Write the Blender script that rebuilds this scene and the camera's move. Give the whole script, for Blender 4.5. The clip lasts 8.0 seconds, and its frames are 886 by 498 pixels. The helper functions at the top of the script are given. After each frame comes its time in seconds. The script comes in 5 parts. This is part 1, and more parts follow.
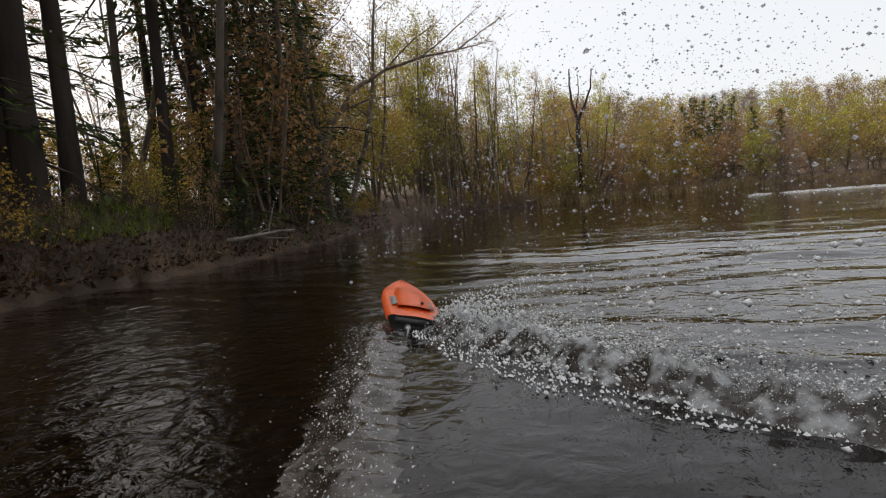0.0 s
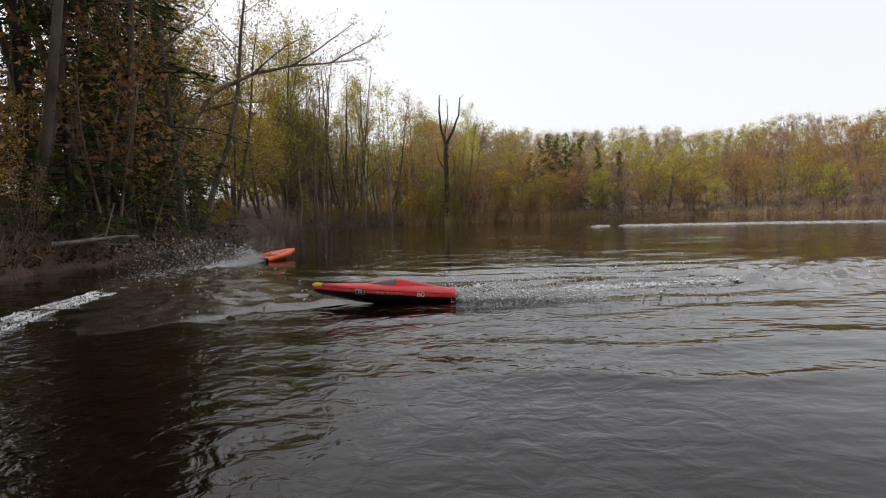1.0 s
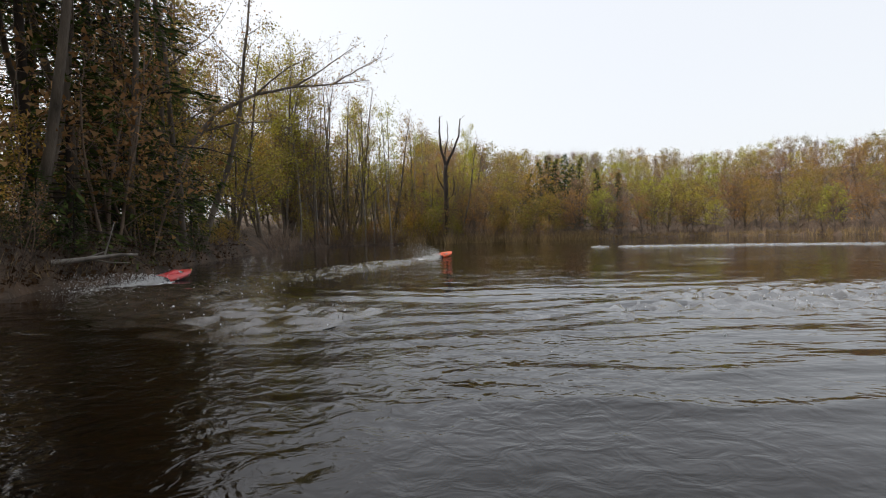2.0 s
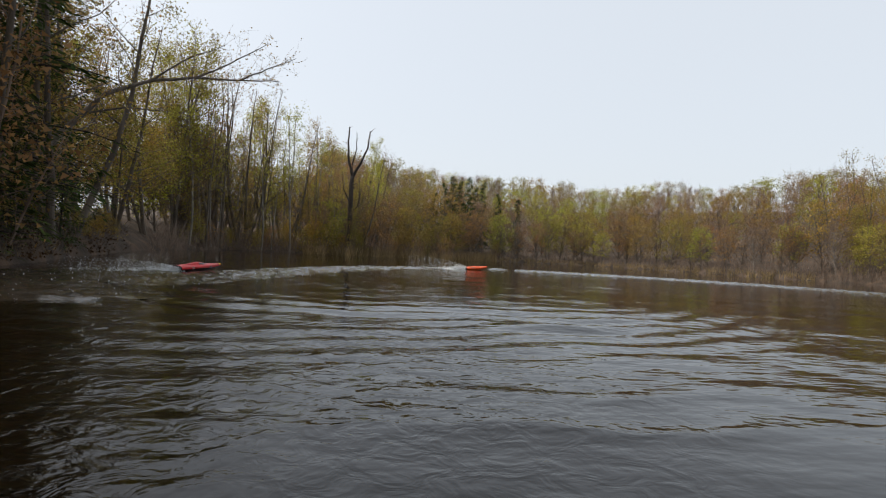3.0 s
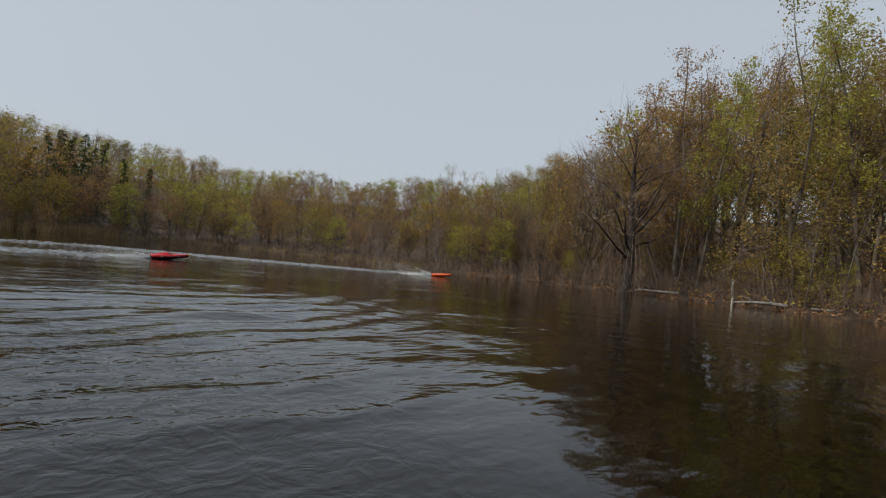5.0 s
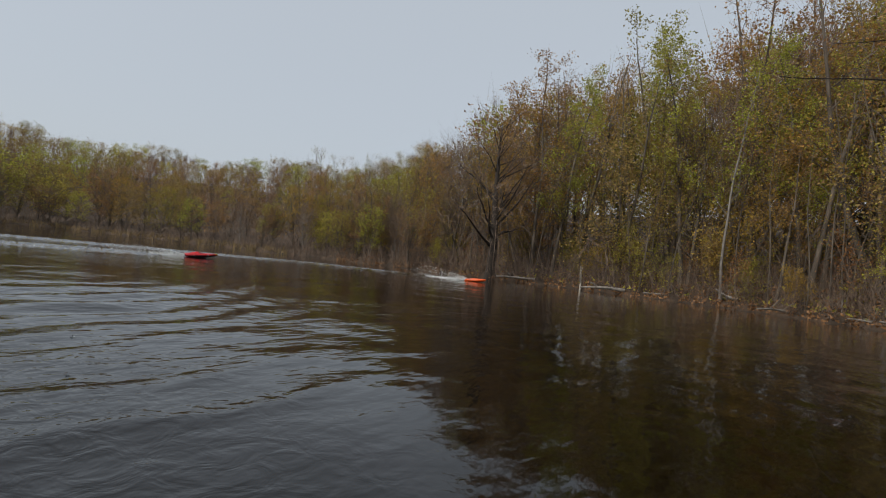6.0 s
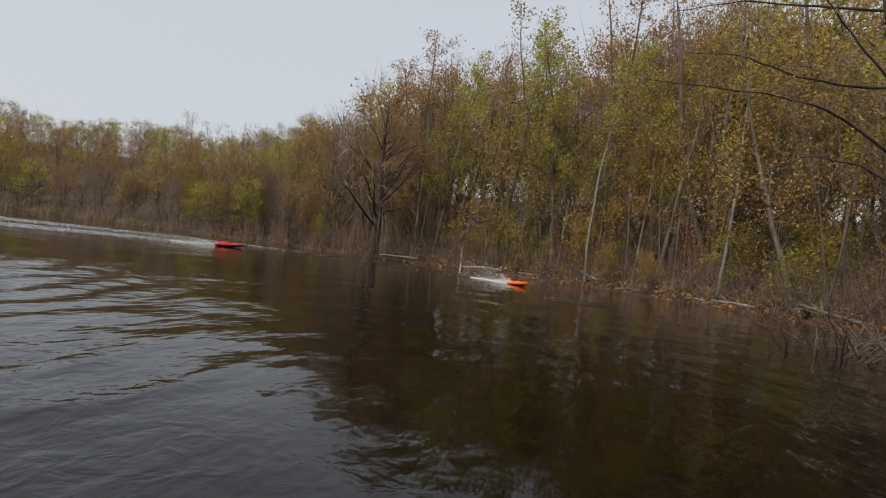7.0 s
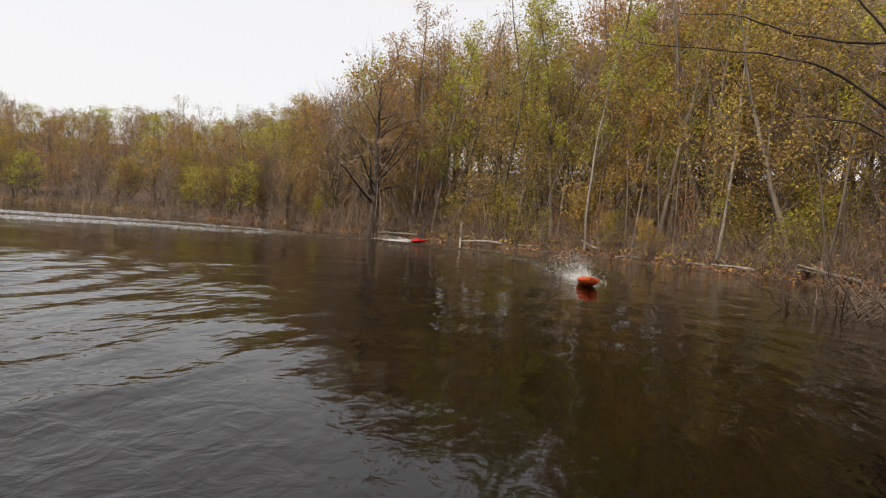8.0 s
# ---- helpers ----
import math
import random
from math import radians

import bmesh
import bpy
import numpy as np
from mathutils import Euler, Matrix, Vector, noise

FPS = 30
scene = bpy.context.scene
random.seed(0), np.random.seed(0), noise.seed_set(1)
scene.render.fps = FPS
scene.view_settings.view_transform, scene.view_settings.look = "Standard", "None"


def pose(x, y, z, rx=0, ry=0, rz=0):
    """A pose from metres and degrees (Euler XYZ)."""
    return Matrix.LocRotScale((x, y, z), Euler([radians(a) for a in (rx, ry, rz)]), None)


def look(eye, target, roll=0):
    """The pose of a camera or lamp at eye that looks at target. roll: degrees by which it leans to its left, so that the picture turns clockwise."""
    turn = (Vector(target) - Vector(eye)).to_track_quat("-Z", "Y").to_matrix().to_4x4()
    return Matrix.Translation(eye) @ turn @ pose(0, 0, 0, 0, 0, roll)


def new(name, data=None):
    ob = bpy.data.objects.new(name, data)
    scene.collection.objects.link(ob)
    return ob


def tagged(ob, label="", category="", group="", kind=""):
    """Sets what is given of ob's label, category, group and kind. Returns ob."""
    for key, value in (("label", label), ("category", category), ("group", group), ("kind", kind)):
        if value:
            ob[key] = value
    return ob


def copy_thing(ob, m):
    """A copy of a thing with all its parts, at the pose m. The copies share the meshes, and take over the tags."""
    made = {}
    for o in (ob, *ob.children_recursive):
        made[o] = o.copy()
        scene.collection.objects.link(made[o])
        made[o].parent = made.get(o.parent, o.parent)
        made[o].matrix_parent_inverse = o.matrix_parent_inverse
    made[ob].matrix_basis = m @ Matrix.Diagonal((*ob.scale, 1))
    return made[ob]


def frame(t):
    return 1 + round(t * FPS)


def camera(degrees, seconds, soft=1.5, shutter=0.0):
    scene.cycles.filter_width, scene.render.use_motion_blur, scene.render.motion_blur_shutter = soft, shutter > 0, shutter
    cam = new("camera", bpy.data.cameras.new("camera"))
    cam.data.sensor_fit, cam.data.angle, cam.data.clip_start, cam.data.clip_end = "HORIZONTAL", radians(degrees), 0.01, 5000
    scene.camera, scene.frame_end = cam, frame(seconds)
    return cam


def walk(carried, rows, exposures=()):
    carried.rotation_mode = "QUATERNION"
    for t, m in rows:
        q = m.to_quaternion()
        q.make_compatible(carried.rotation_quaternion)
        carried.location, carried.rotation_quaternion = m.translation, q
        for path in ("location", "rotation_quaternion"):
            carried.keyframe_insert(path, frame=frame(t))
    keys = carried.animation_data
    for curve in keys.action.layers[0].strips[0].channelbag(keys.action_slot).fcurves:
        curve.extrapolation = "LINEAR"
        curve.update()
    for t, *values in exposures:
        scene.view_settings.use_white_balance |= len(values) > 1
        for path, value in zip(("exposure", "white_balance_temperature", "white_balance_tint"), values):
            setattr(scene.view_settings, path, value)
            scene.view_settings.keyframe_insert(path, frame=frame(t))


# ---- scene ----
# Camera: held low over the water at the lake's edge, turning from the wooded left bank to the right shore.
cam = camera(78.8, 8.0, soft=1.15)
EYE = 0.55
PATH = [
    (0.0, 14.04, -4.5, 5.08), (0.5, 6.41, -4.23, 2.72), (1.0, 0.03, -3.48, 1.66), (1.2, 1.05, -3.14, 1.49),
    (2.3, -1.43, -0.92, 0.9), (2.5, -3.15, -0.74, 0.05), (3.0, -10.42, 0.39, -2.97), (3.5, -20.19, 1.15, -3.82),
    (4.0, -30.64, 1.55, -4.12), (4.5, -39.15, 1.53, -5.26), (5.0, -47.29, 1.51, -5.77), (5.2, -50.39, 1.43, -5.71),
    (6.3, -64.94, 1.3, -6.8), (6.5, -67.41, 1.02, -7.3), (7.0, -73.63, 0.75, -7.38), (7.5, -78.81, -0.67, -6.11),
    (8.0, -73.69, -1.89, -5.11)]
walk(cam, [(t, pose(0, 0, EYE, 90 + p, r, y)) for t, y, p, r in PATH],
     exposures=[(0.0, 0.32, 6950, 13), (0.5, 0.4, 7000, 14), (1.2, 0.4, 6950, 13), (2.5, 0.28, 6600, 11), (3.5, -0.06, 6400, 9),
                (4.5, -0.42, 6300, 9), (6.5, -0.38, 6350, 9), (7.0, -0.18, 6600, 11), (7.5, 0.2, 6950, 13), (8.0, 0.36, 7200, 14)])

# ---- light ----
SUN_AZ, SUN_EL = 62.0, 44.0
world = bpy.data.worlds.new("world")
scene.world = world
world.use_nodes = True
wn, wl = world.node_tree.nodes, world.node_tree.links
wn.clear()
sky = wn.new("ShaderNodeTexSky")
sky.sky_type, sky.sun_disc = "NISHITA", False
sky.sun_elevation, sky.sun_rotation = radians(SUN_EL), radians(-SUN_AZ)
sky.air_density, sky.dust_density, sky.ozone_density = 1.0, 4.0, 1.5
veil = wn.new("ShaderNodeMix")
veil.data_type = "RGBA"
veil.inputs[0].default_value = 0.72
veil.inputs[7].default_value = (7.0, 7.4, 7.8, 1)
wl.new(sky.outputs[0], veil.inputs[6])
back = wn.new("ShaderNodeBackground")
back.inputs["Strength"].default_value = 0.12
wl.new(veil.outputs[2], back.inputs["Color"])
wo = wn.new("ShaderNodeOutputWorld")
wl.new(back.outputs[0], wo.inputs[0])

sun = new("sun", bpy.data.lights.new("sun", "SUN"))
sun.data.energy, sun.data.angle, sun.data.color = 3.3, radians(12), (1.0, 0.92, 0.8)
_a, _e = radians(SUN_AZ), radians(SUN_EL)
sun.matrix_world = look((-30 * math.sin(_a), 30 * math.cos(_a), 30 * math.tan(_e)), (0, 0, 0))


# ---- materials ----
def mat(name):
    m = bpy.data.materials.new(name)
    m.use_nodes = True
    b = m.node_tree.nodes["Principled BSDF"]
    return m, m.node_tree.nodes, m.node_tree.links, b


def ramp(n, stops):
    r = n.new("ShaderNodeValToRGB")
    el = r.color_ramp.elements
    while len(el) < len(stops):
        el.new(0.5)
    for e, (p, c) in zip(el, stops):
        e.position, e.color = p, (*c, 1)
    return r


def noisy(name, stops, scale=6.0, rough=0.8, bump=0.3, fine=60.0, stretch=(1, 1, 1), metal=0.0, coat=0.0, coords="Object", dist=0.02):
    """A surface whose colour follows a noise, with a finer noise for its relief."""
    m, n, l, b = mat(name)
    tc, mp = n.new("ShaderNodeTexCoord"), n.new("ShaderNodeMapping")
    mp.inputs["Scale"].default_value = stretch
    l.new(tc.outputs[coords], mp.inputs["Vector"])
    a, f = n.new("ShaderNodeTexNoise"), n.new("ShaderNodeTexNoise")
    a.inputs["Scale"].default_value, a.inputs["Detail"].default_value = scale, 6
    f.inputs["Scale"].default_value, f.inputs["Detail"].default_value = fine, 4
    l.new(mp.outputs[0], a.inputs["Vector"])
    l.new(mp.outputs[0], f.inputs["Vector"])
    r = ramp(n, stops)
    l.new(a.outputs["Fac"], r.inputs[0])
    l.new(r.outputs[0], b.inputs["Base Color"])
    bp = n.new("ShaderNodeBump")
    bp.inputs["Strength"].default_value, bp.inputs["Distance"].default_value = bump, dist
    l.new(f.outputs["Fac"], bp.inputs["Height"])
    l.new(bp.outputs[0], b.inputs["Normal"])
    b.inputs["Roughness"].default_value, b.inputs["Metallic"].default_value = rough, metal
    b.inputs["Coat Weight"].default_value = coat
    return m


def leafy(name, stops, glow=0.35):
    """Thin leaves: the tint changes from tree to tree and from leaf to leaf."""
    m, n, l, b = mat(name)
    oi, ge = n.new("ShaderNodeObjectInfo"), n.new("ShaderNodeNewGeometry")
    r = ramp(n, stops)
    ad = n.new("ShaderNodeMath")
    ad.operation = "MULTIPLY_ADD"
    ad.inputs[1].default_value, ad.inputs[2].default_value = 0.3, -0.15
    l.new(ge.outputs["Random Per Island"], ad.inputs[0])
    su = n.new("ShaderNodeMath")
    l.new(oi.outputs["Random"], su.inputs[0])
    l.new(ad.outputs[0], su.inputs[1])
    l.new(su.outputs[0], r.inputs[0])
    hs = n.new("ShaderNodeHueSaturation")
    vm = n.new("ShaderNodeMath")
    vm.operation = "MULTIPLY_ADD"
    vm.inputs[1].default_value, vm.inputs[2].default_value = 1.0, 0.55
    l.new(ge.outputs["Random Per Island"], vm.inputs[0])
    l.new(vm.outputs[0], hs.inputs["Value"])
    l.new(r.outputs[0], hs.inputs["Color"])
    d, t, mx = n.new("ShaderNodeBsdfDiffuse"), n.new("ShaderNodeBsdfTranslucent"), n.new("ShaderNodeMixShader")
    l.new(hs.outputs[0], d.inputs[0])
    l.new(hs.outputs[0], t.inputs[0])
    mx.inputs[0].default_value = glow
    l.new(d.outputs[0], mx.inputs[1])
    l.new(t.outputs[0], mx.inputs[2])
    n.remove(b)
    l.new(mx.outputs[0], n["Material Output"].inputs[0])
    return m


BARK = noisy("bark_grey_brown", [(0.3, (0.055, 0.044, 0.034)), (0.7, (0.17, 0.14, 0.11))], 5, 0.9, 0.7, 40, (1, 1, 0.25))
BARK_DARK = noisy("bark_dark", [(0.3, (0.02, 0.015, 0.012)), (0.7, (0.06, 0.046, 0.037))], 5, 0.92, 0.8, 35, (1, 1, 0.25))
BARK_PALE = noisy("bark_pale", [(0.3, (0.13, 0.115, 0.1)), (0.65, (0.27, 0.25, 0.225))], 6, 0.85, 0.4, 50, (1, 1, 0.4))
TWIG = noisy("twig", [(0.3, (0.11, 0.075, 0.055)), (0.7, (0.27, 0.2, 0.15))], 3, 0.9, 0.1)
# TWIG at a third of its tone, bank shade painted into the colour
TWIG_SHADED = noisy("shaded_twig", [(0.3, (0.035, 0.024, 0.018)), (0.7, (0.09, 0.065, 0.05))], 3, 0.85, 0.1)
DEADWOOD = noisy("bleached_wood", [(0.3, (0.3, 0.27, 0.23)), (0.7, (0.5, 0.46, 0.4))], 6, 0.85, 0.5, 50, (1, 1, 0.2))
BUDS = leafy("spring_buds", [(0.0, (0.40, 0.28, 0.06)), (0.25, (0.34, 0.21, 0.06)), (0.5, (0.24, 0.24, 0.045)), (0.75, (0.33, 0.21, 0.09)), (1.0, (0.3, 0.28, 0.05))])
YOUNG = leafy("young_leaves", [(0.0, (0.40, 0.37, 0.07)), (0.5, (0.33, 0.35, 0.06)), (1.0, (0.44, 0.37, 0.08))], 0.45)
RUSTY = leafy("rusty_buds", [(0.0, (0.36, 0.17, 0.065)), (0.5, (0.28, 0.18, 0.09)), (1.0, (0.38, 0.21, 0.06))])
NEEDLES = leafy("needles", [(0.0, (0.055, 0.085, 0.028)), (0.5, (0.04, 0.065, 0.026)), (1.0, (0.075, 0.095, 0.03))], 0.25)
GRASSY = leafy("fresh_grass", [(0.0, (0.10, 0.16, 0.02)), (1.0, (0.14, 0.18, 0.035))], 0.3)
STRAW = leafy("dry_straw", [(0.0, (0.33, 0.25, 0.13)), (0.5, (0.26, 0.19, 0.1)), (1.0, (0.38, 0.3, 0.17))], 0.2)
LITTER = leafy("fallen_leaves", [(0.0, (0.34, 0.17, 0.075)), (0.5, (0.25, 0.14, 0.07)), (1.0, (0.4, 0.22, 0.1))], 0.1)
# left bank's litter: the shade under the trees is put into the colour
LITTER_SHADED = leafy("shaded_leaves", [(0.0, (0.06, 0.036, 0.02)), (1.0, (0.1, 0.06, 0.035))], 0.1)
SOIL = noisy("forest_soil", [(0.25, (0.022, 0.015, 0.01)), (0.5, (0.055, 0.036, 0.023)), (0.72, (0.11, 0.066, 0.037))], 1.3, 0.95, 0.9, 12, dist=0.06)


def water_material():
    m, n, l, b = mat("lake_water")
    b.inputs["Base Color"].default_value = (0.0056, 0.0029, 0.001, 1)
    b.inputs["Roughness"].default_value = 0.04
    b.inputs["IOR"].default_value = 1.33
    tc = n.new("ShaderNodeTexCoord")
    total = None
    for scale, st, w in ((4.5, (0.8, 1.7, 1), 1.1), (14.0, (0.8, 1.5, 1), 0.6), (34.0, (0.9, 1.3, 1), 0.16), (1.1, (1, 1.2, 1), 0.7)):
        mp, a = n.new("ShaderNodeMapping"), n.new("ShaderNodeTexNoise")
        mp.inputs["Scale"].default_value = st
        l.new(tc.outputs["Object"], mp.inputs["Vector"])
        l.new(mp.outputs[0], a.inputs["Vector"])
        a.inputs["Scale"].default_value, a.inputs["Detail"].default_value = scale, 2
        k = n.new("ShaderNodeMath")
        k.operation = "MULTIPLY_ADD"
        k.inputs[1].default_value = w / scale
        l.new(a.outputs["Fac"], k.inputs[0])
        if total:
            l.new(total, k.inputs[2])
        else:
            k.inputs[2].default_value = 0
        total = k.outputs[0]
    # the breeze ruffles the surface in broad patches
    g = n.new("ShaderNodeTexNoise")
    g.inputs["Scale"].default_value, g.inputs["Detail"].default_value = 0.22, 3
    l.new(tc.outputs["Object"], g.inputs["Vector"])
    mr = n.new("ShaderNodeMapRange")
    mr.inputs[1].default_value, mr.inputs[2].default_value = 0.35, 0.65
    mr.inputs[3].default_value, mr.inputs[4].default_value = 0.1, 0.34
    l.new(g.outputs["Fac"], mr.inputs[0])
    # calm water in the lee of the right shore
    px, lee, calm = n.new("ShaderNodeSeparateXYZ"), n.new("ShaderNodeMapRange"), n.new("ShaderNodeMath")
    l.new(tc.outputs["Object"], px.inputs[0])
    lee.inputs[1].default_value, lee.inputs[2].default_value = 1.5, 9.0
    lee.inputs[3].default_value, lee.inputs[4].default_value = 1.0, 0.55
    l.new(px.outputs[0], lee.inputs[0])
    calm.operation = "MULTIPLY"
    l.new(mr.outputs[0], calm.inputs[0])
    l.new(lee.outputs[0], calm.inputs[1])
    # churned water where the boats have turned
    ch, cd, cm, ca = n.new("ShaderNodeTexNoise"), n.new("ShaderNodeVectorMath"), n.new("ShaderNodeMapRange"), n.new("ShaderNodeMath")
    ch.inputs["Scale"].default_value, ch.inputs["Detail"].default_value, ch.inputs["Distortion"].default_value = 9, 3, 0.8
    l.new(tc.outputs["Object"], ch.inputs["Vector"])
    cd.operation = "DISTANCE"
    cd.inputs[1].default_value = (-1.5, 2.4, 0)
    l.new(tc.outputs["Object"], cd.inputs[0])
    cm.inputs[1].default_value, cm.inputs[2].default_value = 1.0, 3.0
    cm.inputs[3].default_value, cm.inputs[4].default_value = 0.5, 0.0
    l.new(cd.outputs["Value"], cm.inputs[0])
    ca.operation = "MULTIPLY_ADD"
    l.new(ch.outputs["Fac"], ca.inputs[0])
    l.new(cm.outputs[0], ca.inputs[1])
    l.new(total, ca.inputs[2])
    total = ca.outputs[0]
    bp = n.new("ShaderNodeBump")
    bp.inputs["Distance"].default_value = 0.16
    l.new(calm.outputs[0], bp.inputs["Strength"])
    l.new(total, bp.inputs["Height"])
    l.new(bp.outputs[0], b.inputs["Normal"])
    return m


WATER = water_material()


def foam_material():
    m, n, l, b = mat("white_foam")
    b.inputs["Base Color"].default_value = (0.78, 0.8, 0.8, 1)
    b.inputs["Roughness"].default_value = 0.35
    return m


FOAM = foam_material()
CHURN = noisy("churned_water", [(0.4, (0.02, 0.013, 0.007)), (0.6, (0.06, 0.05, 0.04))], 14, 0.06, 0.3, 40, dist=0.01)


def drop_material():
    m, n, l, b = mat("water_drops")
    b.inputs["Base Color"].default_value = (0.8, 0.84, 0.86, 1)
    b.inputs["Roughness"].default_value = 0.08
    b.inputs["Transmission Weight"].default_value = 0.55
    b.inputs["IOR"].default_value = 1.33
    return m


DROPS = drop_material()
FROTH = noisy("aerated_water", [(0.46, (0.025, 0.018, 0.012)), (0.62, (0.34, 0.35, 0.35))], 16, 0.1, 0.5, 60, dist=0.012)


def paint(name, c, rough=0.3, coat=0.4, stain=0.8):
    dark = tuple(v * stain for v in c)
    return noisy(name, [(0.35, dark), (0.6, c)], 14, rough, 0.05, 120, coat=coat, dist=0.002)


RED = paint("red_gelcoat", (0.62, 0.006, 0.009), 0.38, 0.0)
BLACK = paint("black_gelcoat", (0.012, 0.012, 0.013), 0.35)
ORANGE = paint("orange_gelcoat", (0.88, 0.12, 0.012), 0.4, 0.0)
YELLOW = paint("yellow_rubber", (0.75, 0.55, 0.03), 0.6, 0)
SMOKE = paint("smoked_window", (0.03, 0.033, 0.04), 0.12, 0.6)
WHITE = paint("white_decal", (0.75, 0.72, 0.7), 0.5, 0)
PINK = paint("faded_decal", (0.62, 0.13, 0.12), 0.5, 0)
SILVER = noisy("worn_aluminium", [(0.3, (0.45, 0.45, 0.46)), (0.7, (0.7, 0.7, 0.7))], 20, 0.35, 0.1, 90, metal=1.0, dist=0.002)
GREYTAPE = paint("grey_tape", (0.3, 0.31, 0.29), 0.6, 0)


# ---- mesh tools ----
def mesh_object(name, verts, faces, materials, parent=None, smooth=False, slots=None):
    me = bpy.data.meshes.new(name)
    me.from_pydata(verts, [], faces)
    for m in (materials if isinstance(materials, (list, tuple)) else [materials]):
        me.materials.append(m)
    if slots is not None:
        me.polygons.foreach_set("material_index", slots)
    if smooth:
        me.polygons.foreach_set("use_smooth", [True] * len(me.polygons))
    me.update()
    ob = new(name, me)
    if parent:
        ob.parent = parent
    return ob


def part(name, bm, material, parent, label="", smooth=True):
    me = bpy.data.meshes.new(name)
    bm.to_mesh(me)
    bm.free()
    me.materials.append(material)
    if smooth:
        me.polygons.foreach_set("use_smooth", [True] * len(me.polygons))
    ob = new(name, me)
    ob.parent = parent
    return tagged(ob, label)


def tube(V, F, pts, radii, sides):
    """Adds a tapered tube along pts to the lists V and F."""
    base = len(V)
    n = len(pts)
    for i, (p, r) in enumerate(zip(pts, radii)):
        d = (pts[min(i + 1, n - 1)] - pts[max(i - 1, 0)])
        d = d / (np.linalg.norm(d) + 1e-9)
        u = np.cross(d, (0.31, 0.9, 0.12) if abs(d[2]) > 0.7 else (0, 0, 1.0))
        u /= np.linalg.norm(u) + 1e-9
        w = np.cross(d, u)
        for k in range(sides):
            a = 2 * math.pi * k / sides
            V.append(tuple(p + r * (math.cos(a) * u + math.sin(a) * w)))
    for i in range(n - 1):
        for k in range(sides):
            a, b = base + i * sides + k, base + i * sides + (k + 1) % sides
            F.append((a, b, b + sides, a + sides))
    F.append(tuple(base + (n - 1) * sides + k for k in range(sides)))


def leaf(V, F, rng, p, size, slim=0.8):
    """One small leaf or bud cluster, at any tilt."""
    d = unit(rng.normal(size=3) * (1, 1, 0.7))
    u = unit(np.cross(d, rng.normal(size=3))) * slim * 0.5
    i = len(V)
    V.extend((tuple(p), tuple(p + size * (d + u)), tuple(p + size * (0.75 * d - u))))
    F.append((i, i + 1, i + 2))


def sliver(V, F, rng, a, b, w):
    """A twig too fine to be round."""
    u = unit(np.cross(b - a, rng.normal(size=3))) * w
    i = len(V)
    V.extend((tuple(a - u), tuple(a + u), tuple(b)))
    F.append((i, i + 1, i + 2))


def unit(v):
    return v / (np.linalg.norm(v) + 1e-9)


def grow(rng, start, d, length, steps, wander, lift):
    """A wandering polyline."""
    pts, p, d = [start], start.copy(), unit(d)
    for _ in range(steps):
        d = unit(d + rng.normal(size=3) * wander + np.array((0, 0, lift)))
        p = p + d * length / steps
        pts.append(p)
    return pts


UP = np.array((0, 0, 1.0))


